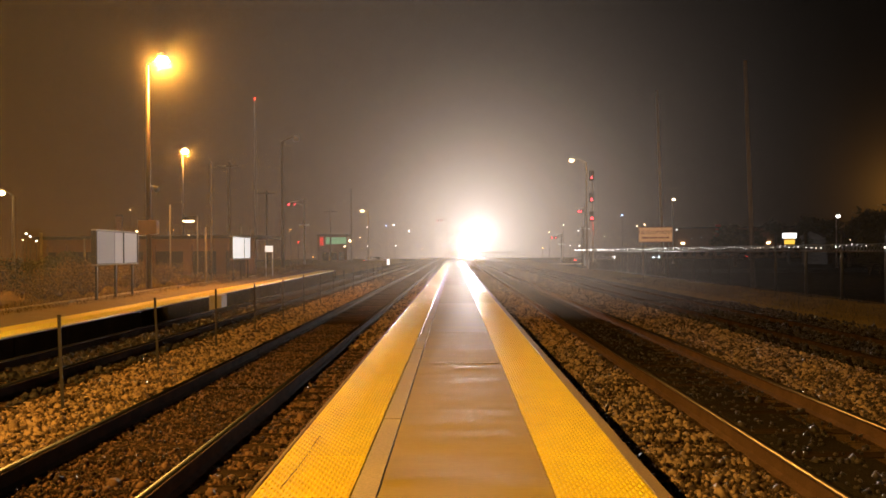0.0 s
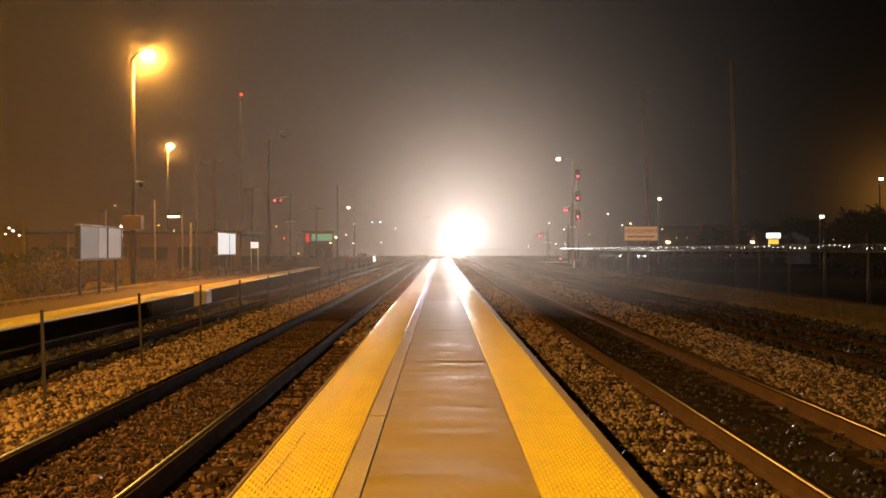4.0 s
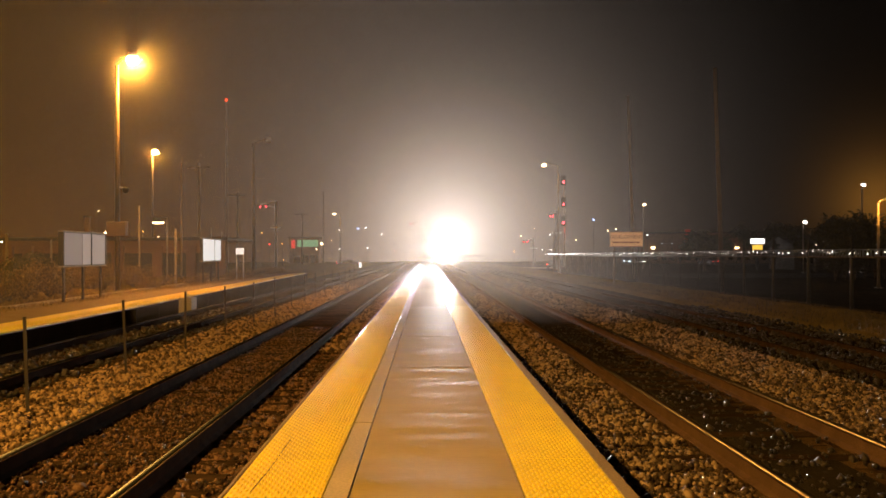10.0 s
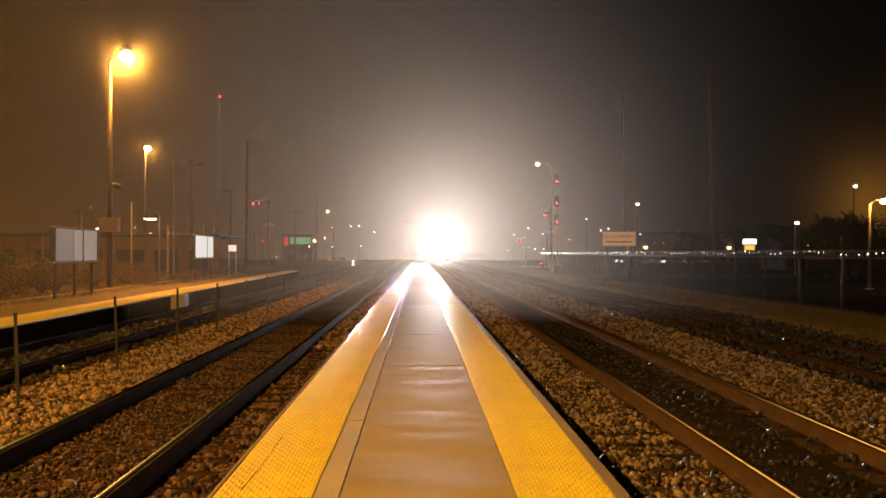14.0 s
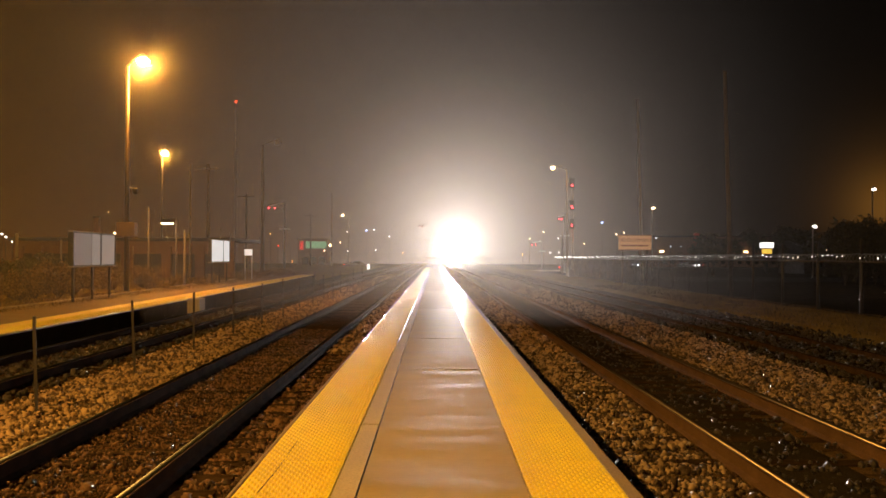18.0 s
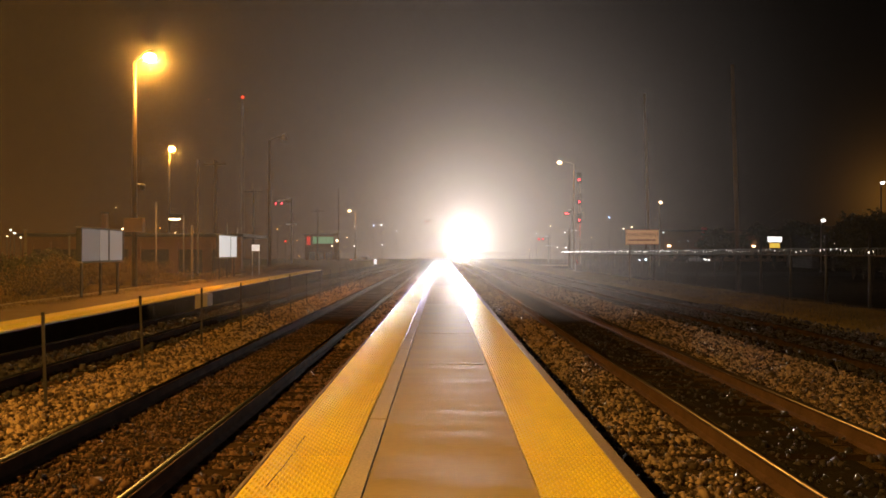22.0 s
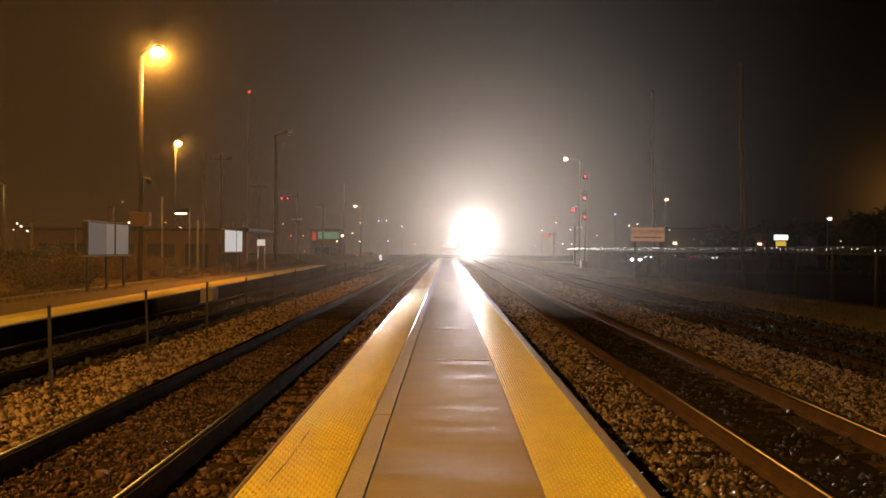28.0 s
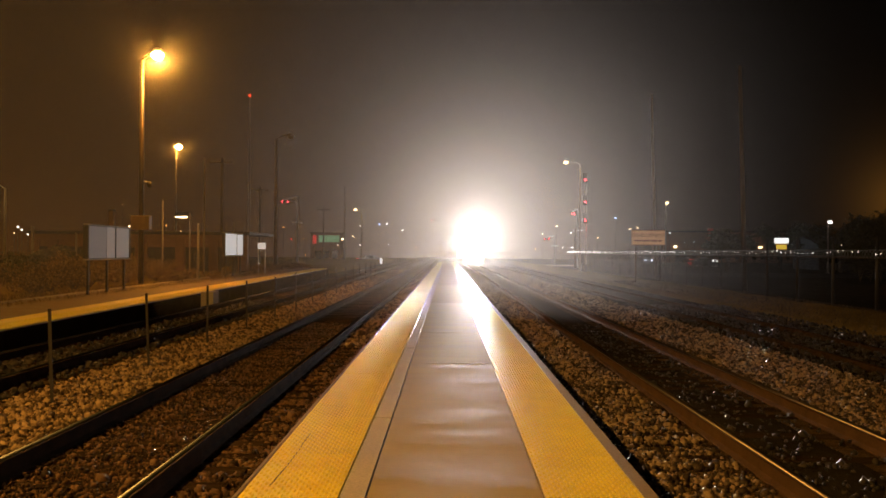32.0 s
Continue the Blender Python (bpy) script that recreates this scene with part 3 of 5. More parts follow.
def island_platform():
    pf = thing("platform", "narrow island platform with yellow tactile edges and a damp walkway", "platform", kind="structure")
    part("platform_base", bb(-1.310, 1.30, -14, 128, -0.70, -0.035), M["concrete"], pf, "concrete base of the platform")
    part("edge_kerb", bb(-1.322, -1.297, -14, 128, -0.20, -0.002, bevel=0.006), M["concrete_worn"], pf, "thin concrete edge")
    part("edge_kerb", bb(1.232, 1.335, -14, 128, -0.20, 0.0, bevel=0.012), M["concrete_worn"], pf, "grey concrete edge kerb")
    border, joints = bmesh.new(), [-14.0] + [-9.06 + 5.6 * k for k in range(26)]
    for a, b in zip(joints, joints[1:]):
        box(border, -0.660, -0.502, a + 0.020, min(b, 128) - 0.020, -0.034, -0.001, bevel=0.004)
    part("border_strip", border, M["concrete"], pf, "narrow concrete border with open joints")
    part("walkway", walkway(), M["walkway"], pf, "damp brown walkway surface")
    r = random.Random(4)
    for y in (11.55, 15.90, 26.5):
        seam = bmesh.new()
        for k in range(8):
            dy = r.uniform(-0.02, 0.02)
            tube(seam, (-0.488 + 0.1375 * k, y + dy, -0.004), (-0.488 + 0.1375 * (k + 1), y + dy + r.uniform(-0.015, 0.015), -0.006), 0.0035, 0.0035, 6, caps=False)
        part("seam", seam, M["walkway"], pf, "raised seam across the walkway")
    for k in range(101):
        for x in (-0.975, 0.926):
            ob = new("tactile_panel", TACTILE if k < 32 else TACTILE_FAR)
            ob.parent = pf
            ob.matrix_basis = pose(x, 7.7 - 1.4 * 15 + PANEL * k, r.uniform(-0.002, 0.002))
    # steel strips added for the white glints along the wet edges
    y = 15.0
    while y < 110:
        n = r.uniform(2.2, 6.5)
        part("glint_strip", extrude(bmesh.new(), [(-0.672, -0.004), (-0.660, 0.006), (-0.652, 0.006), (-0.640, -0.004)], y, y + n), M["glint_steel"], pf, "added steel strip that catches the glints along the edge")
        y += n + r.uniform(0.3, 1.6)
    for y, n in ((15.2, 3.2), (21.0, 2.0), (34.0, 5.0)):
        part("glint_strip", extrude(bmesh.new(), [(-1.305, -0.002), (-1.297, 0.006), (-1.288, 0.006), (-1.280, -0.002)], y, y + n), M["glint_steel"], pf, "added steel strip that catches the glints along the edge")
    crack = bmesh.new()
    px, py = -1.135, 5.45
    for k in range(9):
        qx, qy = px + r.uniform(-0.012, 0.008), py + r.uniform(0.10, 0.2)
        tube(crack, (px, py, 0.0065), (qx, qy, 0.0065), 0.0032, 0.0032, 5)
        px, py = qx, qy
    part("crack", crack, M["rubber"], pf, "dark crack across the yellow panels")
    return pf


def far_platform():
    """The platform beyond the second track, which runs off at two degrees."""
    pf = thing("platform", "low far platform lit orange with a yellow edge strip", "platform", pose(-7.83, 0, 0, 0, 0, 1.95), kind="structure")
    part("platform_base", bb(-3.60, -0.055, -20, 74, -0.72, -0.006), M["concrete_worn"], pf, "worn concrete platform surface")
    part("kerb", bb(-3.80, -3.604, -20, 74, -0.3, 0.05, bevel=0.02), M["concrete"], pf, "worn back kerb")
    part("yellow_line", bb(-1.12, -0.635, -10, 72, -0.02, 0.0), M["tactile_plain"], pf, "yellow painted safety band")
    r = random.Random(8)
    for k in range(59):
        y = -10 + 1.4 * k
        ob = new("tactile_panel", TACTILE_FAR)
        ob.parent = pf
        ob.matrix_basis = pose(-0.32, y, r.uniform(-0.001, 0.001))
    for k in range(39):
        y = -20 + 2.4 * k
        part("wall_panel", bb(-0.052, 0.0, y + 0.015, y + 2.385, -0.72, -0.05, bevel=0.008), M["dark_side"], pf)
    return pf


island_platform()
far_platform()

# ---------------------------------------------------------------- west side
def intertrack_posts():
    base = thing("fence_post", "thin rusty steel post standing in the ballast", "post", pose(-5.27, 11.3, -0.56), "posts between the tracks")
    part("post", bb(-0.022, 0.022, -0.006, 0.006, 0, 1.28), M["rust_post"], base)
    part("flange", bb(-0.004, 0.004, 0.006, 0.036, 0, 1.27), M["rust_post"], base)
    r = random.Random(2)
    for k in range(1, 15):
        copy_thing(base, pose(-5.27 - 0.006 * k, 11.3 + 3.68 * k, -0.56 + r.uniform(-0.05, 0.03), r.uniform(-1, 1), r.uniform(-2.2, 1.2), r.uniform(-8, 8)))
    base.matrix_world = pose(-5.27, 11.3, -0.56, 0, -2.0, 0)


def street_lamp(name, x, y, z0, height, arm, label, lit="sodium", extras=False, r=0.12, mat="pole_paint", group="street lamps"):
    """A tall pole with a short arm and a cobra head."""
    lamp = thing("street_lamp", label, "street lamp", pose(x, y, z0), group)
    part("pole", tt((0, 0, 0), (0, 0, height - 0.35), r, r * 0.62, 14), M[mat], lamp)
    part("base_plate", bb(-r * 1.9, r * 1.9, -r * 1.9, r * 1.9, 0, 0.05, bevel=0.01), M["galvanised"], lamp)
    bm = bmesh.new()
    a = Vector((0, 0, height - 0.36))
    for k in range(1, 6):
        s = k / 5
        b = Vector((arm * s, 0, height - 0.36 + 0.40 * math.sin(s * math.pi / 2)))
        tube(bm, a, b, 0.045, 0.04, 8)
        a = b
    part("arm", bm, M[mat], lamp)
    e = 1 if arm > 0 else -1
    head = part("lamp_head", lathe(bmesh.new(), (arm + e * 0.05, 0, height + 0.02), [(0.05, -0.02), (0.19, -0.02), (0.21, 0.03), (0.16, 0.12), (0.05, 0.17)], 14), M["galvanised"], lamp)
    head.scale = (1, 1, 1)
    part("lens", lathe(bmesh.new(), (arm + e * 0.05, 0, height - 0.17), [(0.05, -0.16), (0.20, -0.10), (0.26, 0.0), (0.24, 0.10), (0.17, 0.145)], 14), M[lit], head, "glowing lamp lens")
    if extras:
        part("box", bb(-0.42, 0.42, -0.20, 0.20, extras, extras + 0.62, bevel=0.02), M["wood_panel"], lamp, "brown box strapped round the pole")
        cam_arm = part("bracket", tt((0, 0, extras + 2.18), (0.30, 0, extras + 2.13), 0.03, 0.03, 8), M["galvanised"], lamp)
        part("camera_dome", lathe(bmesh.new(), (0.36, 0, extras + 1.90), [(0.03, -0.02), (0.10, 0.02), (0.13, 0.12), (0.13, 0.22), (0.06, 0.27)], 12), M["black_iron"], cam_arm, "dark security camera dome")
    return lamp


def notice_board(x, y0, y1, z0, z1, label, panels, legs):
    """A framed board on legs, standing along the platform, facing the tracks."""
    b = thing("notice_board", label, "notice board", pose(x, y0, 0, 0, 0, 1.95), "platform notice boards")
    n = y1 - y0
    part("backing", bb(-0.10, 0.0, 0.05, n - 0.05, z0 + 0.04, z1 - 0.04), M["black_iron"], b)
    part("top_rail", bb(-0.13, 0.05, 0, n, z1 - 0.04, z1 + 0.01, bevel=0.012), M["pole_paint"], b, "tan metal top rail")
    part("bottom_rail", bb(-0.13, 0.05, 0, n, z0 - 0.01, z0 + 0.04, bevel=0.012), M["pole_paint"], b, "tan metal bottom rail")
    part("side_rail", bb(-0.13, 0.05, 0.0, 0.06, z0 + 0.052, z1 - 0.052), M["black_iron"], b, "dark end frame")
    part("side_rail", bb(-0.13, 0.05, n - 0.06, n, z0 + 0.052, z1 - 0.052), M["black_iron"], b, "dark end frame")
    for a, c, mat, lab in panels:
        part("poster", bb(0.004, 0.018, 0.07 + (n - 0.14) * a, 0.07 + (n - 0.14) * c - 0.03, z0 + 0.06, z1 - 0.06), M[mat], b, lab)
    part("mullion", bb(0.0, 0.045, n * 0.63 - 0.02, n * 0.63 + 0.02, z0 + 0.05, z1 - 0.05), M["black_iron"], b)
    for f in legs:
        part("leg", bb(-0.09, -0.02, n * f - 0.05, n * f + 0.05, 0.0, z0 - 0.022), M["rust_post"], b, "dark steel leg")
    return b


intertrack_posts()
street_lamp("lamp", -13.77, 38, -0.1, LAMP_A.z + 0.22, LAMP_A.x - -13.77, "tall sodium street lamp glowing orange over the far platform", lit="sodium_bright", extras=2.52, r=0.125, mat="pole_dark")
street_lamp("lamp", -23.14, 72, -0.1, LAMP_B.z + 0.2, 0.15, "tall sodium street lamp glowing behind the far platform", lit="sodium_soft", r=0.075, mat="pole_dark")
BOARD = "white notice board with faded posters in a metal frame"
notice_board(-11.93, 27.97, 32.09, 1.16, 2.36, BOARD, [(0.0, 0.42, "lit_grey", "faded grey poster behind glass"), (0.43, 0.63, "lit_poster", "glowing white sheet"), (0.64, 1.0, "lit_poster", "glowing white map sheet")], (0.06, 0.48, 0.90))
notice_board(-12.55, 47.6, 52.6, 1.18, 2.52, "glowing white notice board on three legs farther down the platform", [(0.0, 0.5, "lit_white", "glowing white sheet"), (0.5, 1.0, "lit_white", "glowing white sheet")], (0.1, 0.5, 0.9))


def small_sign(x, y, z0, z1, w, label):
    s = thing("platform_sign", label, "sign", pose(x, y, 0))
    part("panel", bb(-w / 2, w / 2, -0.03, 0.0, z0, z1, bevel=0.01), M["lit_white"], s)
    for sx in (-w / 2 + 0.04, w / 2 - 0.04):
        part("post", bb(sx - 0.03, sx + 0.03, 0.004, 0.06, 0, z1), M["galvanised"], s)


small_sign(-12.29, 56, 1.60, 2.01, 0.52, "small white platform sign on two posts")
solid("cable_box", bb(-8.62, -8.18, 29.6, 30.3, -0.58, 0.06, bevel=0.02), M["concrete"], "grey concrete cable box beside the far platform edge", "cable box")


def switch_stand():
    """A short point lever stand with a lit white target beside the second track."""
    s = thing("switch_stand", "short switch stand with a bright white target", "switch stand", pose(-8.3, 106, -0.60))
    part("base", bb(-0.25, 0.25, -0.15, 0.15, 0, 0.12, bevel=0.02), M["black_iron"], s)
    part("mast", tt((0, 0, 0.12), (0, 0, 0.62), 0.04, 0.04, 8), M["black_iron"], s)
    part("target", bb(-0.15, 0.15, -0.02, 0.02, 0.55, 1.25, bevel=0.015), M["white_sign"], s, "bright white target")
    part("lever", tt((0.05, 0, 0.20), (0.45, 0, 0.30), 0.025, 0.02, 8), M["rust_post"], s)


switch_stand()


# fog in the distance, its glow painted as emission, ending the view down the line below eye level
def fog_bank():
    m = bpy.data.materials.new("distant_fog_glow")
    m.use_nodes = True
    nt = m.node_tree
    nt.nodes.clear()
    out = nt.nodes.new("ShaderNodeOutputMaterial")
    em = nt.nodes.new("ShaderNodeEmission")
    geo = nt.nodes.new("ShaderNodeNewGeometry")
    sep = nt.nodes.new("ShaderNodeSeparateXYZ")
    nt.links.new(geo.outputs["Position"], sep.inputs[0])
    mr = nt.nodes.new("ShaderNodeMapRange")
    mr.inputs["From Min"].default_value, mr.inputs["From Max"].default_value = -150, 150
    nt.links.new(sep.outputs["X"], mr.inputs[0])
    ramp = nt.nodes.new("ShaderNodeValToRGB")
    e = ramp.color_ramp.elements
    # emission colour matched to the sky's painted glow round the train
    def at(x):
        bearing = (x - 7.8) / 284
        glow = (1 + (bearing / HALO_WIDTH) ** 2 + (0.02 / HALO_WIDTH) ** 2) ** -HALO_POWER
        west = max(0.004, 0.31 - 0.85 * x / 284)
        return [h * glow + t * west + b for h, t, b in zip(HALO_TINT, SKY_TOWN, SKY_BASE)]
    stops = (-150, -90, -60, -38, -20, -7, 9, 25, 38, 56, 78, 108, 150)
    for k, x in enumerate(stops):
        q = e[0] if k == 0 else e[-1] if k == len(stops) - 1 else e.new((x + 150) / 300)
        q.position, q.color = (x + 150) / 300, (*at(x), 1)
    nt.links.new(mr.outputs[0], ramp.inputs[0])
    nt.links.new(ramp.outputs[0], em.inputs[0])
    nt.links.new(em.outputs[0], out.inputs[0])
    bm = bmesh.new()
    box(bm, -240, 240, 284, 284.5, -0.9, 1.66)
    solid("backdrop", bm, m, "fog backdrop with painted glow across the end of the line", kind="structure")


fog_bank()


def leaf_cloud(rng, centres, radius, count, leaf):
    """Many small bent leaves scattered in clumps; returns vertices and faces."""
    centres = np.asarray(centres, float)
    pick = rng.integers(0, len(centres), count)
    d = rng.normal(size=(count, 3))
    d /= np.linalg.norm(d, axis=1, keepdims=True)
    p = centres[pick] + d * (radius * rng.random((count, 1)) ** 0.45) * np.array([1, 1, 0.8])
    a = rng.normal(size=(count, 3))
    a /= np.linalg.norm(a, axis=1, keepdims=True)
    b = np.cross(a, rng.normal(size=(count, 3)))
    b /= np.linalg.norm(b, axis=1, keepdims=True)
    s = leaf * rng.uniform(0.6, 1.4, (count, 1))
    up = np.cross(a, b) * s * 0.25
    v = np.stack([p - a * s, p - b * s * 0.45 + up, p + a * s, p + b * s * 0.45 + up], 1)
    return v.reshape(-1, 3), np.arange(4 * count).reshape(-1, 4)


def crown_mesh(name, seed, centres, radius, count, leaf, material):
    rng = np.random.default_rng(seed)
    v, f = leaf_cloud(rng, centres, radius, count, leaf)
    me = bpy.data.meshes.new(name)
    me.from_pydata(v.tolist(), [], f.tolist())
    me.materials.append(material)
    return me


def shrub(x, y, z, w, h, seed, label, material="leaf", leaf=0.045, count=2800):
    r = random.Random(seed)
    s = thing("shrub", label, "shrub", pose(x, y, z), "shrubs behind the far platform")
    stems = bmesh.new()
    tips = []
    for k in range(9):
        a, q = r.uniform(0, math.tau), r.uniform(0.25, 1.0)
        tip = Vector((math.cos(a) * w * 0.5 * q, math.sin(a) * w * 0.5 * q, h * r.uniform(0.45, 1.0)))
        mid = tip * 0.5 + Vector((0, 0, h * 0.1))
        tube(stems, (0, 0, 0), mid, 0.025, 0.018, 5)
        tube(stems, mid, tip, 0.018, 0.006, 5)
        tips += [tip, mid]
    part("stems", stems, M["bark"], s, "thin brown stems")
    ob = new("foliage", crown_mesh("foliage", seed, tips, 0.30 * h + 0.08, count, leaf, M[material]))
    ob.parent = s
    return s


def tree(x, y, z, h, w, seed, label, count=2600, leaf=0.22, material="leaf_dark"):
    r = random.Random(seed)
    t = thing("tree", label, "tree", pose(x, y, z), "trees beyond the fence")
    trunk = bmesh.new()
    tube(trunk, (0, 0, 0), (0.1, 0, h * 0.34), 0.24, 0.16, 9)
    tips = []
    for k in range(10):
        a, q = k * 2.4 + r.uniform(-0.3, 0.3), r.uniform(0.35, 1.0)
        base = Vector((0.1, 0, h * r.uniform(0.26, 0.36)))
        tip = Vector((math.cos(a) * w * 0.45 * q, math.sin(a) * w * 0.45 * q, h * r.uniform(0.5, 0.93)))
        mid = base.lerp(tip, 0.5) + Vector((0, 0, 0.05 * h))
        tube(trunk, base, mid, 0.11, 0.07, 6)
        tube(trunk, mid, tip, 0.07, 0.025, 6)
        tips += [tip, mid.lerp(tip, 0.5)]
        for j in range(3):
            e = tip + Vector((r.uniform(-1, 1), r.uniform(-1, 1), r.uniform(-0.6, 0.8))) * w * 0.14
            tube(trunk, mid.lerp(tip, 0.6), e, 0.03, 0.012, 5)
            tips.append(e)
    part("trunk", trunk, M["bark"], t, "dark trunk and limbs")
    ob = new("crown", crown_mesh("crown", seed, tips, w * 0.16, count, leaf, M[material]))
    ob.parent = t
    return t


r = random.Random(12)
for k in range(16):
    y = 21.5 + 1.5 * k
    shrub(-14.4 - r.uniform(0, 2.6) - 0.03 * k, y, -0.15, 2.4, r.uniform(0.85, 1.35), 100 + k, "dry brown shrub on the bank, lit orange by the lamps")
for k in range(9):
    shrub(-17.5 - 0.5 * k - r.uniform(0, 3), 30 + 3.1 * k, -0.15, 3.0, r.uniform(1.0, 1.6), 140 + k, "dark untidy shrub behind the far platform", "leaf_dark", 0.09, 1200)
for k in range(12):
    shrub(-12.6 - r.uniform(0, 1.2), 40 + 3.2 * k, -0.1, 1.5, r.uniform(0.35, 0.7), 170 + k, "low dry weeds beside the far platform", "leaf", 0.05, 600)


def weeds(x0, x1, y0, y1, n, h, seed, label):
    """Blades of dry grass."""
    rng = np.random.default_rng(seed)
    p = np.stack([rng.uniform(x0, x1, n), y0 + (y1 - y0) * rng.random(n) ** 1.3, np.full(n, 0.0)], 1)
    a = rng.uniform(0, math.tau, n)
    hh = h * rng.uniform(0.5, 1.3, n)
    side = np.stack([np.cos(a), np.sin(a), 0 * a], 1) * 0.012
    lean = np.stack([rng.normal(0, 0.35, n), rng.normal(0, 0.35, n), np.ones(n)], 1) * hh[:, None]
    v = np.stack([p - side, p + side, p + side * 0.3 + lean, p - side * 0.3 + lean], 1).reshape(-1, 3)
    return v, np.arange(4 * n).reshape(-1, 4), label


v, f, lab = weeds(11.2, 15.1, 12, 60, 9000, 0.11, 5, "dry grass along the fence")
v[:, 2] += -0.50
scatter_mesh("grass", v, f, M["grass_blade"], lab)
v, f, lab = weeds(-14.0, -11.5, 14, 62, 9000, 0.14, 6, "dry grass behind the far platform")
v[:, 2] += -0.08
scatter_mesh("grass", v, f, M["leaf"], lab)


def far_building():
    """The long low brick building behind the shrubs."""
    d = 64.0
    x0, x1, top = -31.34, -15.50, 2.92
    b = thing("building", "long low brown brick building with dark openings", "building", pose(x0, d, -0.74))
    w, h = x1 - x0, top + 0.74
    piers = [0.0, 0.09, 0.30, 0.52, 0.70, 0.86, 1.0]
    for i, p in enumerate(piers):
        part("pier", bb(w * p - 0.35, w * p + 0.35, 0, 0.5, 0, h - 0.65), M["brick"], b)
    for p, q in zip(piers, piers[1:]):
        part("back_wall", bb(w * p + 0.352, w * q - 0.352, 0.30, 0.5, 0, h - 0.65), M["brick"], b)
        part("door", bb(w * (p + q) / 2 - 1.1, w * (p + q) / 2 + 1.1, 0.22, 0.296, 0, h - 1.2, bevel=0.02), M["roof_dark"], b, "dark roller door")
    part("lintel", bb(-0.35, w + 0.35, -0.06, 0.5, h - 0.648, h - 0.25), M["brick"], b)
    part("eave", bb(-0.6, w + 0.6, -0.35, 9.0, h - 0.246, h, bevel=0.03), M["roof_dark"], b, "dark flat roof edge")
    chimney = part("chimney", bb(-26.30 - x0 - 0.19, -26.30 - x0 + 0.19, 2, 2.4, h, 4.50 + 0.74, bevel=0.02), M["brick"], b)
    part("cap", bb(-26.30 - x0 - 0.23, -26.30 - x0 + 0.23, 1.95, 2.45, 4.50 + 0.742, 4.50 + 0.86), M["roof_dark"], chimney)


far_building()


def bare_pole(x, y, top, r, label, mat="pole_paint", arms=(), z0=-0.6, lean=0.0, group="poles along the railway"):
    p = thing("utility_pole", label, "utility pole", pose(x, y, z0, 0, lean, 0), group)
    part("pole", tt((0, 0, 0), (0, 0, top - z0), r, r * 0.72, 10), M[mat], p)
    for h, half in arms:
        arm = part("cross_arm", bb(-half, half, -r - 0.10, -r, top - z0 - h - 0.06, top - z0 - h + 0.06), M["wood_pole"], p)
        for k in (-0.9, -0.35, 0.35, 0.9):
            part("insulator", lathe(bmesh.new(), (k * half, -r - 0.05, top - z0 - h + 0.06), [(0.03, 0), (0.06, 0.04), (0.04, 0.12), (0.05, 0.16)], 8), M["black_iron"], arm)
    return p


WOOD = "weathered timber utility pole with a cross-arm"
bare_pole(-16.69, 58, 7.85, 0.075, "plain pale metal pole behind the far platform")
bare_pole(-15.16, 45, 4.16, 0.055, "short dark metal post beside the lamp")
bare_pole(-13.55, 46, 2.97, 0.08, "short pale metal post by the bank")
bare_pole(-27.50, 56, 3.00, 0.12, "pale post beside the brick building")
bare_pole(-24.59, 56, 2.60, 0.08, "pale post beside the brick building")
bare_pole(-22.70, 85, 10.77, 0.19, WOOD, "wood_pole", ((0.5, 1.1),))
bare_pole(-26.65, 120, 10.52, 0.18, WOOD, "wood_pole", ((0.5, 1.2),))
bare_pole(-21.97, 150, 9.36, 0.15, WOOD, "wood_pole", ((0.6, 1.2),))
bare_pole(-18.25, 150, 12.83, 0.16, WOOD, "wood_pole")
bare_pole(-22.76, 90, 4.50, 0.07, "thin metal post in the fog")
bare_pole(-21.68, 90, 4.07, 0.07, "thin metal post in the fog")
street_lamp("lamp", -14.23, 70, -0.6, 11.07 + 0.6, 1.15, "unlit street lamp on a dark timber pole", lit="galvanised", r=0.17, mat="wood_pole")
street_lamp("lamp", -31.43, 60, -0.6, 6.12 + 0.6, -0.85, "short sodium lamp by the brick building", r=0.12)
street_lamp("lamp", -15.25, 150, -0.6, 9.00 + 0.6, -1.0, "street lamp glowing far down the line", lit="warm_lamp", r=0.14)


def canopy_lamp():
    x, y, z = -15.83, 52.00, 3.82
    l = thing("canopy_lamp", "low lamp with a flat shade on a bent post", "street lamp", pose(x, y, -0.5))
    part("post", tt((0, 0, 0), (0, 0, z + 0.5), 0.05, 0.045, 8), M["pole_paint"], l)
    part("arm", tt((0.04, 0, z + 0.48), (-0.85, 0, z + 0.48), 0.04, 0.04, 8), M["black_iron"], l)
    shade = part("shade", lathe(bmesh.new(), (-0.55, 0, z + 0.25), [(0.42, 0.0), (0.40, 0.06), (0.12, 0.20)], 16), M["black_iron"], l)
    part("bulb", lathe(bmesh.new(), (-0.55, 0, z + 0.16), [(0.12, 0.0), (0.34, 0.03), (0.36, 0.085)], 16), M["warm_lamp"], shade, "glowing flat lens")


canopy_lamp()


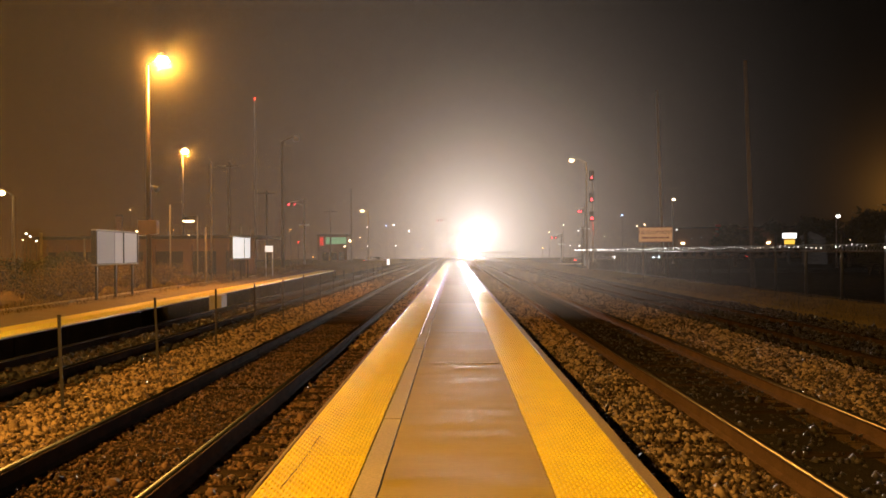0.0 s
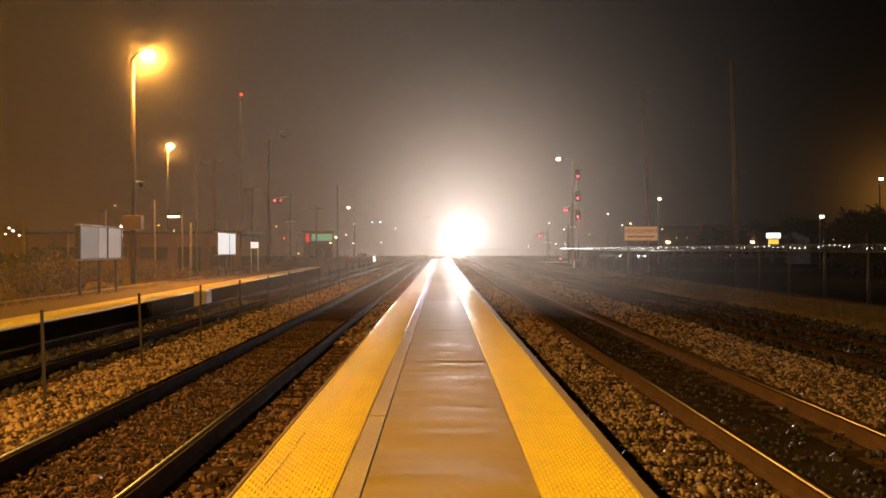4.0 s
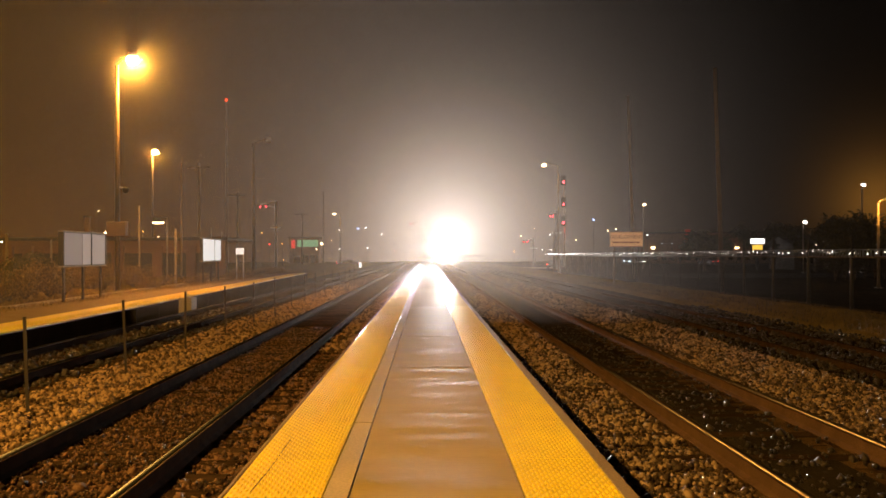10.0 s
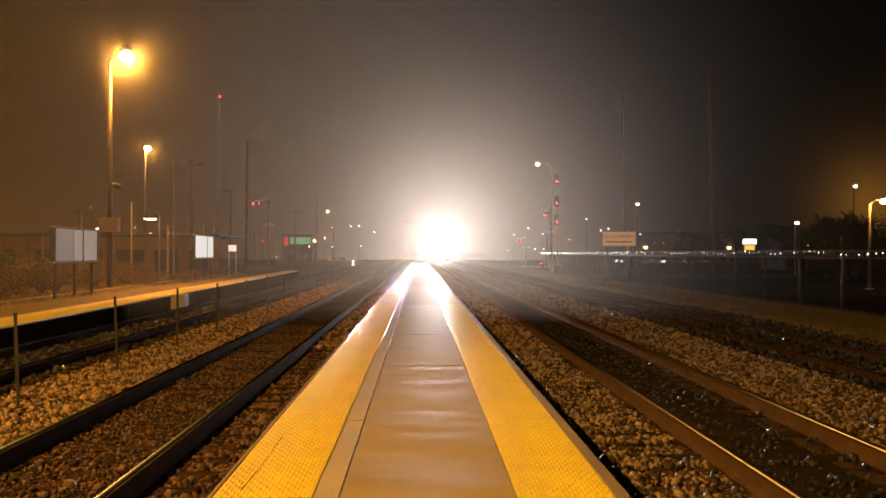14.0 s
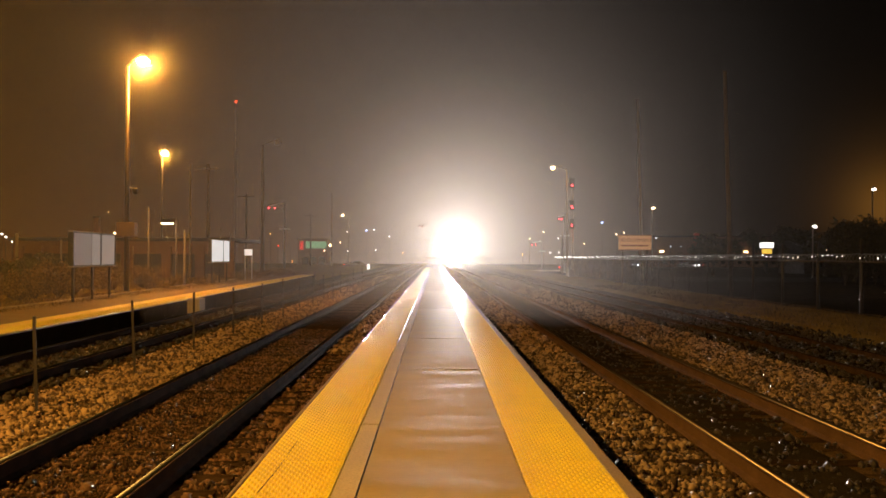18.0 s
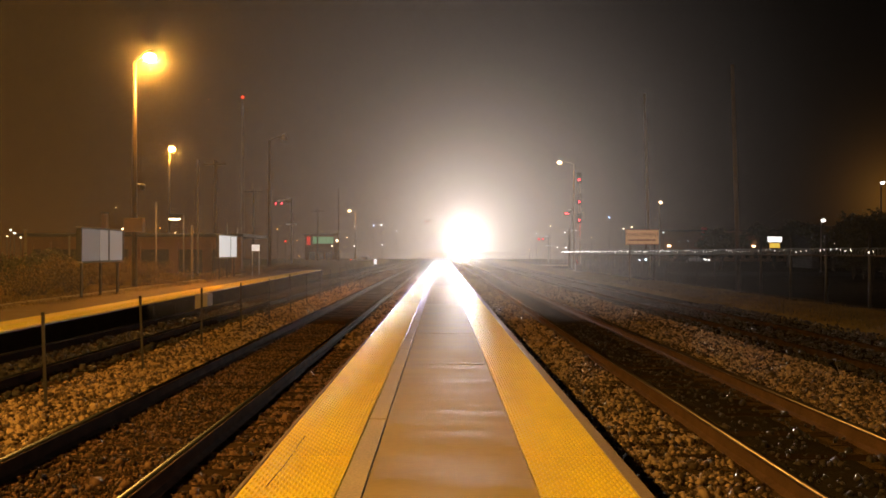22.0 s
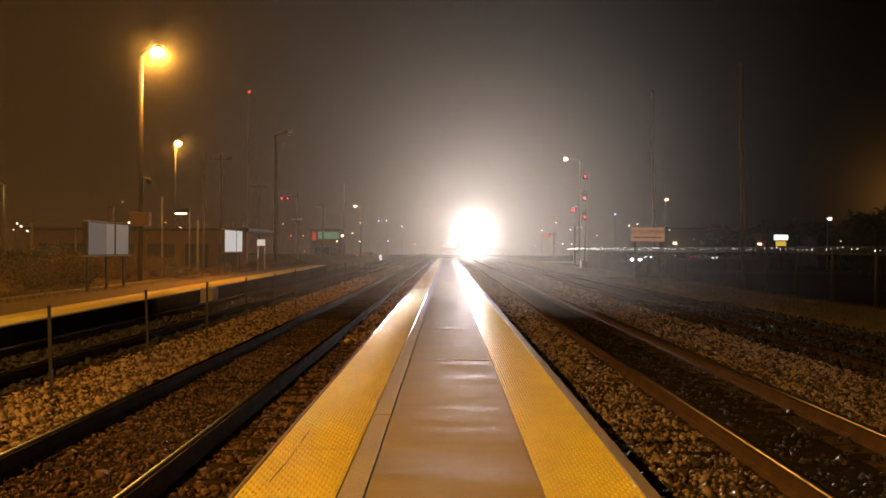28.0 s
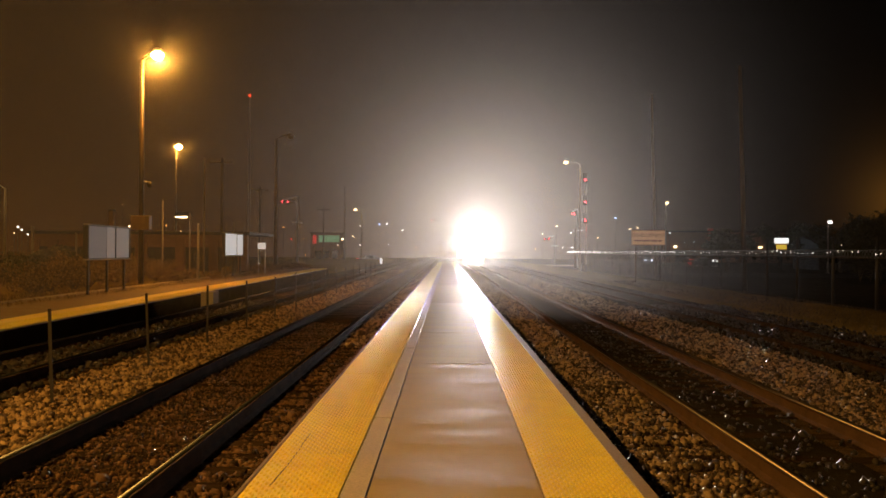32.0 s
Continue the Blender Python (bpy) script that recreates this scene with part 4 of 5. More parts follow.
def small_lamp(x, y, z, r, material, label, z0=-0.74, post=True):
    """A distant lamp on its slender post."""
    l = thing("lamp_post", label, "lamp", pose(x, y, z0), "distant lamps in the fog")
    h, r = z - z0, r * 0.50
    part("post", tt((0, 0, 0), (0, 0, h - r * 0.9), 0.035, 0.028, 6), M["black_iron"], l)
    part("hood", lathe(bmesh.new(), (0, 0, h + r * 0.72), [(r * 0.75, 0), (r * 0.8, r * 0.25), (r * 0.2, r * 0.45)], 8), M["black_iron"], l)
    part("bulb", lathe(bmesh.new(), (0, 0, h), [(r * 0.3, -r * 0.95), (r * 0.8, -r * 0.6), (r, 0), (r * 0.8, r * 0.6), (r * 0.3, r * 0.7)], 10), M[material], l, "glowing bulb")
    return l


GLOW = {"warm_lamp": "small warm lamp glowing in the fog", "white_lamp": "small white lamp glowing in the fog",
        "blue_lamp": "small bluish lamp glowing in the fog", "red_dim": "small red lamp glowing in the fog", "amber_lamp": "small amber lamp glowing in the fog"}
for place, rr, mat in (
        ((-45.77, 90.00, 3.85), 0.20, "white_lamp"), ((-45.35, 90.00, 3.54), 0.20, "white_lamp"), ((-44.68, 90.00, 3.05), 0.20, "white_lamp"), ((-46.14, 90.00, 3.18), 0.11, "warm_lamp"),
        ((-23.60, 75.00, 3.14), 0.17, "warm_lamp"), ((-22.17, 80.00, 2.69), 0.10, "white_lamp"), ((-25.60, 68.00, 3.39), 0.14, "warm_lamp"),
        ((-23.29, 70.00, 3.51), 0.07, "amber_lamp"), ((-53.81, 140.00, 8.84), 0.10, "warm_lamp"), ((-50.71, 140.00, 8.81), 0.10, "warm_lamp"),
        ((-18.55, 150.00, 3.62), 0.42, "warm_lamp"), ((-19.46, 150.00, 2.62), 0.22, "warm_lamp"), ((-17.51, 170.00, 2.73), 0.20, "white_lamp"),
        ((-18.97, 170.00, 4.45), 0.16, "warm_lamp"), ((-18.51, 180.00, 6.89), 0.15, "white_lamp"), ((-17.77, 220.00, 8.49), 0.32, "blue_lamp"),
        ((-15.71, 220.00, 8.62), 0.30, "white_lamp"), ((-11.76, 220.00, 6.97), 0.26, "white_lamp"), ((-15.31, 220.00, 3.33), 0.20, "white_lamp"),
        ((-8.60, 225.00, 2.56), 0.20, "amber_lamp"), ((-21.80, 100.00, 3.26), 0.09, "warm_lamp"), ((-20.38, 120.00, 3.16), 0.08, "amber_lamp"),
        ((-22.15, 120.00, 3.10), 0.22, "red_dim"), ((-20.15, 120.00, 0.92), 0.12, "amber_lamp"), ((-23.26, 120.00, 4.79), 0.12, "amber_lamp")):
    small_lamp(*place, rr, mat, GLOW[mat])


def crossing_signal(x, y, top, arm, label, z0=-0.74, r=0.13):
    """A level-crossing cantilever with a pair of red flashers."""
    s = thing("crossing_signal", label, "level crossing signal", pose(x, y, z0))
    h = top - z0
    part("mast", tt((0, 0, 0), (0, 0, h), r, r * 0.85, 10), M["galvanised"], s)
    boom = part("boom", tt((0, 0, h - 0.1), (arm, 0, h - 0.45), 0.09, 0.07, 8), M["poly_white"], s, "pale cantilever arm")
    part("brace", tt((0, 0, h - 0.9), (arm * 0.7, 0, h - 0.42), 0.05, 0.05, 8), M["galvanised"], boom)
    for k in (0.62, 1.0):
        disc = part("backboard", lathe(bmesh.new(), (arm * k, -0.10, h - 0.75), [(0.27, 0.0), (0.27, 0.03)], 16, "Y"), M["black_iron"], s)
        part("flasher", lathe(bmesh.new(), (arm * k, -0.17, h - 0.75), [(0.06, 0.0), (0.10, 0.02), (0.11, 0.066)], 14, "Y"), M["red_lamp"], disc, "glowing red flasher")
    part("crossbuck", bb(-0.7, 0.7, -0.16, -0.135, h * 0.62, h * 0.62 + 0.16), M["poly_white"], s).matrix_basis = pose(0, 0, 0)
    return s


crossing_signal(-20.38, 115, 8.87, -2.1, "level crossing cantilever with red flashers and pale arm")


def shop():
    x0, x1 = -28.32, -22.23
    s = thing("shop", "small shop with a lit green fascia", "shop", pose(x0, 175, -0.74))
    w = x1 - x0
    z0, z1 = 3.29 + 0.74, 4.70 + 0.74
    part("wall", bb(0, w, 0, 8, 0, z1 + 0.4), M["brick"], s)
    part("fascia", bb(w * 0.28, w * 0.98, -0.2, -0.004, z0, z1, bevel=0.03), M["green_sign"], s, "lit green fascia")
    part("red_sign", bb(w * 0.08, w * 0.20, -0.2, -0.004, z0 - 0.3, z1, bevel=0.03), M["red_sign"], s, "lit red sign")
    part("roof", bb(-0.3, w + 0.3, -0.4, 8.2, z1 + 0.404, z1 + 0.6), M["roof_dark"], s)
    for k in range(3):
        part("window", bb(w * (0.15 + 0.28 * k), w * (0.37 + 0.28 * k), -0.03, -0.002, 0.6, 2.3), M["dark_glass"], s)


shop()


M["beacon"] = glowing("red_beacon_lamp", (1.0, 0.06, 0.02), 5.0)


def radio_mast():
    x, y, z = -61.12, 260.00, 49.08
    m = thing("radio_mast", "tall thin lattice mast with a red beacon", "mast", pose(x, y, -0.74))
    h = z + 0.74
    for k in range(3):
        a = k * math.tau / 3
        part("leg", tt((0.6 * math.cos(a), 0.6 * math.sin(a), 0), (0.25 * math.cos(a), 0.25 * math.sin(a), h - 0.4), 0.03, 0.02, 5), M["galvanised"], m)
    braces = bmesh.new()
    for k in range(24):
        s = k / 24
        rr = 0.6 - 0.35 * s
        for j in range(3):
            a, b = j * math.tau / 3, (j + 1) * math.tau / 3
            tube(braces, (rr * math.cos(a), rr * math.sin(a), h * s), (rr * math.cos(b), rr * math.sin(b), h * (s + 1 / 26)), 0.02, 0.02, 4)
    part("lattice", braces, M["black_iron"], m)
    part("beacon", lathe(bmesh.new(), (0, 0, h), [(0.15, -0.3), (0.32, -0.15), (0.32, 0.15), (0.12, 0.35)], 10), M["beacon"], m, "red aircraft beacon")


radio_mast()

# ---------------------------------------------------------------- east side
FENCE_X = 15.2


def chain_fence():
    f = thing("chain_link_fence", "dark chain-link fence with coiled wire along its top", "fence")
    y0, y1, zb, zt = 12.0, 98.0, -0.50, 1.40
    y = 23.2
    while y < y1:
        part("post", tt((FENCE_X, y, -0.7), (FENCE_X, y, zt + (0.80 if y < 42 else 0.06)), 0.075 if y < 42 else 0.03, 0.06 if y < 42 else 0.03, 8), M["black_iron"], f, "dark square-topped post")
        y += 3.42
    part("top_rail", tt((FENCE_X, y0, zt), (FENCE_X, y1, zt), 0.030, 0.030, 10), M["pole_dark"], f, "dark wet top rail")
    part("bottom_rail", tt((FENCE_X, y0, zb + 0.05), (FENCE_X, y1, zb + 0.05), 0.02, 0.02, 6), M["rust_post"], f)
    # diagonal wires
    h, s = zt - zb, 0.075
    verts, faces = [], []
    r = 0.0035
    count = int((y1 - y0) / s)
    for direction in (1, -1):
        for k in range(count):
            ya = y0 + k * s
            yb = ya + direction * h * 0.9
            base = len(verts)
            x = FENCE_X + 0.004 * direction
            verts += [(x - r, ya - r, zb), (x + r, ya, zb), (x - r, ya + r, zb), (x - r, yb - r, zt), (x + r, yb, zt), (x - r, yb + r, zt)]
            faces += [(base, base + 1, base + 4, base + 3), (base + 1, base + 2, base + 5, base + 4), (base + 2, base, base + 3, base + 5)]
    scatter_mesh("mesh_fabric", verts, faces, M["fence_wire"], "dark woven wire fabric", f)
    # coil of wire along the top
    rr, pitch, steps = 0.16, 0.26, 10
    total = int((y1 - y0) / pitch * steps)
    verts, faces = [], []
    for k in range(total):
        a = k * math.tau / steps
        q = rr * (0.85 + 0.3 * noise.noise((k * 0.02, 1.7, 4.2)))
        c = Vector((FENCE_X + q * math.cos(a), y0 + k * pitch / steps, zt + 0.15 + q * math.sin(a) + 0.04 * noise.noise((k * 0.006, 0, 9))))
        base = len(verts)
        w = 0.010
        verts += [(c.x - w, c.y, c.z - w), (c.x + w, c.y, c.z - w), (c.x, c.y + w, c.z + w)]
        if k:
            p = base - 3
            faces += [(p, p + 1, base + 1, base), (p + 1, p + 2, base + 2, base + 1), (p + 2, p, base, base + 2)]
    scatter_mesh("wire_coil", verts, faces, M["bright_wire"], "glinting coiled wire", f)


M["fence_wire"] = surface("black_coated_fence_wire", (0.006, 0.006, 0.006), (0.016, 0.015, 0.014), (0.8, 0.95), metal=0.0, scale=4, fine=40, bump=0, spec=0.0)
M["bright_wire"] = surface("shiny_coiled_wire", (0.22, 0.22, 0.22), (0.38, 0.38, 0.37), (0.28, 0.42), metal=1.0, scale=4, fine=40, bump=0)
chain_fence()


def string_lights():
    """A cable of small white bulbs sagging along the fence top."""
    s = thing("string_lights", "string of small white bulbs along the fence top", "string lights")
    bulb = finish("bulb", lathe(bmesh.new(), (0, 0, 0), [(0.006, 0.02), (0.008, 0.0), (0.014, -0.02), (0.008, -0.04)], 6), M["led"])
    cable, r, last = bmesh.new(), random.Random(17), None
    y = 20.0
    for k in range(290):
        p = Vector((FENCE_X - 0.20, y, 1.66 - 0.10 * abs(math.sin(k * 0.21)) + r.uniform(-0.03, 0.03)))
        if last is not None:
            tube(cable, last, p, 0.006, 0.006, 4, caps=False)
        last = p
        if r.random() < 0.85:
            ob = new("bulb", bulb)
            ob.parent = s
            ob.matrix_basis = Matrix.Translation(p) @ Matrix.Scale((0.8 if y < 84 else 1.6) * r.uniform(0.5, 1.3), 4)
        y += r.uniform(0.28, 0.60) if y < 55 else r.uniform(0.16, 0.34)
    part("cable", cable, M["rubber"], s)


string_lights()


def words(text, size, material, parent, place, name="lettering"):
    cu = bpy.data.curves.new(name, "FONT")
    cu.body, cu.size, cu.extrude, cu.align_x, cu.align_y = text, size, 0.004, "CENTER", "CENTER"
    tmp = bpy.data.objects.new(name, cu)
    scene.collection.objects.link(tmp)
    me = bpy.data.meshes.new_from_object(tmp)
    bpy.data.objects.remove(tmp)
    me.materials.append(material)
    ob = new(name, me)
    ob.parent = parent
    ob.matrix_basis = place
    return ob


def hoarding():
    x0, y, z0 = 13.47, 62.00, 2.13
    x1, z1 = 15.89, 3.14
    s = thing("sign_board", "orange sign board with dark red lettering on posts", "sign", pose((x0 + x1) / 2, y, -0.6))
    w, a, b = (x1 - x0) / 2, z0 + 0.6, z1 + 0.6
    part("panel", bb(-w, w, 0, 0.04, a, b, bevel=0.008), M["sign_glow"], s)
    part("frame", bb(-w - 0.03, w + 0.03, -0.012, 0.05, b + 0.002, b + 0.05), M["sign_text"], s)
    part("frame", bb(-w - 0.03, w + 0.03, -0.012, 0.05, a - 0.05, a - 0.002), M["sign_text"], s)
    h = b - a
    words("DEVELOPMENT", 0.36, M["sign_text"], s, pose(0, -0.008, a + h * 0.66, 90, 0, 0))
    for k, (p, q) in enumerate(((-0.84, -0.42), (-0.36, 0.10), (0.16, 0.52), (0.58, 0.80))):
        part("text_bar", bb(w * p, w * q, -0.008, -0.001, a + h * 0.22, a + h * 0.33), M["sign_text"], s)
    for sx in (-w * 0.75, w * 0.75):
        part("post", bb(sx - 0.05, sx + 0.05, 0.042, 0.14, 0, b), M["wood_pole"], s)


hoarding()
bare_pole(19.65, 80, 16.5, 0.15, "tall pale pole rising into the fog", "pole_paint", z0=-0.74, lean=-1.6)
bare_pole(17.54, 50, 12.6, 0.15, "tall timber pole beside the fence", "bark", z0=-0.74, lean=-1.6)
bare_pole(18.10, 120, 4.85, 0.20, "stout pale post beside the signal", "wood_pole", z0=-0.74)


def rail_signal():
    """Three-headed colour light signal, all red."""
    d = 86.0
    x = 13.94
    s = thing("rail_signal", "tall railway signal mast showing three red lights", "railway signal", pose(x, d, -0.74))
    heads = (8.88 + 0.74, 6.64 + 0.74, 4.76 + 0.74)
    part("mast", tt((0.12, 0.25, 0), (0.12, 0.25, heads[0] + 0.7), 0.10, 0.08, 10), M["pole_paint"], s)
    part("base_box", bb(-0.3, 0.4, 0.1, 0.6, 0, 1.1, bevel=0.03), M["black_iron"], s, "dark equipment box")
    part("ladder", bb(0.36, 0.38, 0.2, 0.24, 0.2, heads[0] + 0.5), M["black_iron"], s)
    part("ladder", bb(0.70, 0.72, 0.2, 0.24, 0.2, heads[0] + 0.5), M["black_iron"], s)
    for k in range(24):
        part("rung", bb(0.382, 0.698, 0.21, 0.23, 0.5 + 0.32 * k, 0.53 + 0.32 * k), M["black_iron"], s)
    for h in heads:
        head = part("signal_head", bb(-0.27, 0.27, -0.05, 0.10, h - 0.30, h + 0.75, bevel=0.10), M["black_iron"], s, "black backing board")
        part("hood", extrude(bmesh.new(), [(-0.20, h), (0.20, h), (0.22, h + 0.16), (0.12, h + 0.26), (-0.12, h + 0.26), (-0.22, h + 0.16), (-0.205, h + 0.16), (-0.11, h + 0.245), (0.11, h + 0.245), (0.205, h + 0.16)], -0.42, -0.052), M["black_iron"], head)
        part("lens", lathe(bmesh.new(), (0, -0.12, h + 0.02), [(0.07, 0.0), (0.12, 0.02), (0.12, 0.066)], 14, "Y"), M["red_lamp"], head, "glowing red lens")
    # extra red lamp below the heads, added to redden the mast
    data = bpy.data.lights.new("signal_glow", "POINT")
    data.energy, data.color, data.shadow_soft_size = 60, (1.0, 0.06, 0.05), 0.1
    lamp = new("signal_glow", data)
    lamp.matrix_world = pose(x, d - 0.35, heads[2] - 1.6)
    return s


rail_signal()
street_lamp("lamp", 14.83, 95, -0.74, 11.74 + 0.74, 13.26 - 14.83, "street lamp glowing warm above the crossing", lit="warm_lamp", r=0.13)
street_lamp("lamp", 35.97, 140, -0.74, 9.93 + 0.74, 0.15, "street lamp glowing beyond the fence", lit="warm_lamp", r=0.12)
street_lamp("lamp", 51.90, 100, -0.74, 9.88 + 0.74, 0.15, "white street lamp glowing beyond the fence", lit="white_lamp", r=0.12)
street_lamp("lamp", 44.79, 100, -0.74, 5.44 + 0.74, 0.2, "white lamp glowing by the far building", lit="white_lamp", r=0.10)
street_lamp("lamp", 29.61, 55, -0.74, 5.20 + 0.74, 30.52 - 29.61, "sodium lamp glowing orange in the car park", r=0.11)
for place, rr, mat in (
        ((19.00, 170.00, 5.27), 0.18, "warm_lamp"), ((21.84, 170.00, 6.72), 0.22, "warm_lamp"), ((21.85, 150.00, 4.99), 0.20, "white_lamp"),
        ((23.16, 170.00, 2.52), 0.20, "white_lamp"), ((24.96, 170.00, 2.51), 0.20, "white_lamp"), ((21.47, 170.00, 4.01), 0.12, "red_dim"),
        ((29.64, 150.00, 7.72), 0.26, "blue_lamp"), ((32.21, 150.00, 5.70), 0.20, "warm_lamp"), ((33.61, 150.00, 5.99), 0.20, "warm_lamp"),
        ((39.26, 150.00, 5.04), 0.20, "white_lamp"), ((46.38, 100.00, 2.57), 0.09, "warm_lamp"), ((26.52, 150.00, 4.05), 0.08, "warm_lamp"),
        ((55.25, 190.00, 4.04), 0.10, "white_lamp"), ((52.99, 190.00, 4.06), 0.10, "white_lamp"), ((20.72, 200.00, 2.22), 0.18, "amber_lamp"), ((9.14, 120.00, -0.67), 0.16, "red_dim")):
    small_lamp(*place, rr, mat, GLOW[mat])
crossing_signal(19.19, 125, 7.98, -0.9, "level crossing signal with a red flasher")
crossing_signal(20.83, 165, 4.81, -1.9, "far level crossing signal with red flashers")
crossing_signal(-1.97, 240, 11.05, -2.6, "far level crossing signal with red flashers", r=0.05)


solid("pavement", bb(13.95, 23.72, 138, 152, -0.76, -0.70), M["concrete"], "pale paved crossing apron", kind="structure")


def lit_building():
    """A low building beyond the road, washed by lamps on its wall."""
    d = 210.0
    x0, x1, top = 53.40, 88.80, 7.03
    b = thing("building", "long low building with wall lamps beyond the road", "building", pose(x0, d, -0.74))
    w, h = x1 - x0, top + 0.74
    part("wall", bb(0, w, 0, 12, 0, h - 0.3), M["brick"], b)
    part("roof", bb(-0.4, w + 0.4, -0.4, 12.4, h - 0.296, h), M["roof_dark"], b)
    for px in (56.32, 69.66, 72.16, 77.30):
        q = px - x0
        lamp = part("wall_lamp", bb(q - 0.35, q + 0.35, -0.5, -0.004, h * 0.47, h * 0.47 + 0.4, bevel=0.05), M["warm_lamp"], b, "glowing wall lamp")
        part("cap", bb(q - 0.2, q + 0.2, -0.55, -0.004, h * 0.47 - 0.12, h * 0.47 - 0.01), M["black_iron"], lamp)
    for k in range(14):
        part("window", bb(3 + k * (w - 6) / 14, 3 + (k + 0.5) * (w - 6) / 14, -0.03, -0.002, 0.8, 2.3), M["dark_glass"], b)
    part("red_sign", bb(64.39 - x0, 65.64 - x0, -0.3, -0.01, h * 0.5, h + 0.6), M["red_paint"], b, "tall red sign")


lit_building()


def roadside_sign():
    x0, y, z0 = 46.24, 120.00, 2.94
    x1, z1 = 48.13, 3.73
    s = thing("road_sign", "lit white and yellow roadside sign on a post", "sign", pose((x0 + x1) / 2, y, -0.74))
    w = (x1 - x0) / 2
    part("white_panel", bb(-w, w, -0.15, 0.15, z0 + 0.80, z1 + 0.74, bevel=0.02), M["white_sign"], s, "glowing white panel")
    part("yellow_panel", bb(-w * 0.72, w * 0.72, -0.15, 0.15, 2.16 + 0.74, z0 + 0.62, bevel=0.02), M["yellow_sign"], s, "glowing yellow panel")
    part("post", bb(-0.12, 0.12, -0.1, 0.1, 0, 2.16 + 0.736), M["black_iron"], s)


roadside_sign()
road = bb(-60, 260, 176, 190, -0.76, -0.715)
solid("road", road, M["asphalt"], "wet dark road beyond the fence", kind="structure")
lot = bb(24, 120, 80, 98, -0.76, -0.715)
solid("road", lot, M["asphalt"], "dark car park beyond the fence", kind="structure")
r = random.Random(31)
for px, d, h, w in ((36.2, 110, 5.0, 6), (54.77, 140, 6.5, 7), (42.95, 130, 6.0, 6), (48.55, 105, 5.4, 6), (48.31, 95, 6.2, 7), (53.68, 125, 6.8, 7)):
    tree(px, d, -0.74, h, w, 300 + int(d), "dark bare-looking tree beyond the fence")
for k in range(7):
    shrub(34.03 + 1.15 * k, 70 + 0.6 * k, -0.74, 2.6, r.uniform(4.2, 5.4), 400 + k, "tall dark clipped shrub in the car park", "leaf_dark", 0.12, 2600)


def far_house():
    x0, x1, top = 52.48, 63.39, 3.0
    b = thing("building", "dark low building behind the shrubs", "building", pose(x0, 120, -0.74))
    w, h = x1 - x0, top + 0.74
    part("wall", bb(0, w, 0, 9, 0, h), M["roof_dark"], b)
    part("roof", extrude(bmesh.new(), [(-0.5, h + 0.004), (9.5, h + 0.004), (4.5, h + 1.1)], -0.5, w + 0.5, axis="X"), M["roof_dark"], b)
    for k in range(4):
        part("window", bb(1 + k * w / 4, 2.6 + k * w / 4, -0.04, -0.002, 1.0, 2.4), M["dark_glass"], b)


far_house()

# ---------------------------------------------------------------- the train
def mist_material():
    """Thin mist for the headlamp glare: lets nearly all light through, scatters a little, thinning out to the rim."""
    m = bpy.data.materials.new("glare_mist")
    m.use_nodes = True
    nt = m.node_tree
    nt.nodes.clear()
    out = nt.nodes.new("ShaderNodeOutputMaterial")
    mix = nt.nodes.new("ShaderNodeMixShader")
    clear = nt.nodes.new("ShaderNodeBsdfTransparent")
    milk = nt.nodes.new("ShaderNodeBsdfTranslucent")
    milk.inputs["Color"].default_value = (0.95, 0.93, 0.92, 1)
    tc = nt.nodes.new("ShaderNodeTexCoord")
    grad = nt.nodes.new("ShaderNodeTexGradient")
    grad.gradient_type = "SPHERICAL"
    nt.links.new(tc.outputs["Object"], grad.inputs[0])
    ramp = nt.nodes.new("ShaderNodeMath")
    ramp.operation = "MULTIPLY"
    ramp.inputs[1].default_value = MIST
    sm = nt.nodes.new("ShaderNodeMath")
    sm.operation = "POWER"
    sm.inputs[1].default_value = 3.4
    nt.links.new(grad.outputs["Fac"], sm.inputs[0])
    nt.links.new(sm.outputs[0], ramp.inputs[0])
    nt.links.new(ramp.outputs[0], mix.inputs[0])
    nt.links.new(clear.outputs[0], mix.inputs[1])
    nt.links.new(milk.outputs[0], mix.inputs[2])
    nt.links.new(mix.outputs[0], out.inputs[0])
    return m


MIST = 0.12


def glare_shell(radius, ahead, parent, z):
    """A shallow dome added before the lamps to make their glare; its own space is scaled to a unit dome."""
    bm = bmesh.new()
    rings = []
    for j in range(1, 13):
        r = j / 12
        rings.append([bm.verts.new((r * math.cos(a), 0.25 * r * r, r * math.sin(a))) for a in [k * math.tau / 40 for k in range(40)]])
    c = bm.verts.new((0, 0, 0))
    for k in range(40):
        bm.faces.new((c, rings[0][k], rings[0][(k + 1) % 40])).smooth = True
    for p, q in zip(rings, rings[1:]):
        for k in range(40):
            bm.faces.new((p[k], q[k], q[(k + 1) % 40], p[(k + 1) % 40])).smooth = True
    ob = part("mist", bm, M["mist"], parent, "added mist dome that spreads the headlamps into a glare")
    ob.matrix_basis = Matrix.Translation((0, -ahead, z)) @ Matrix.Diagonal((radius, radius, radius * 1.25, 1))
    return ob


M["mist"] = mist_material()


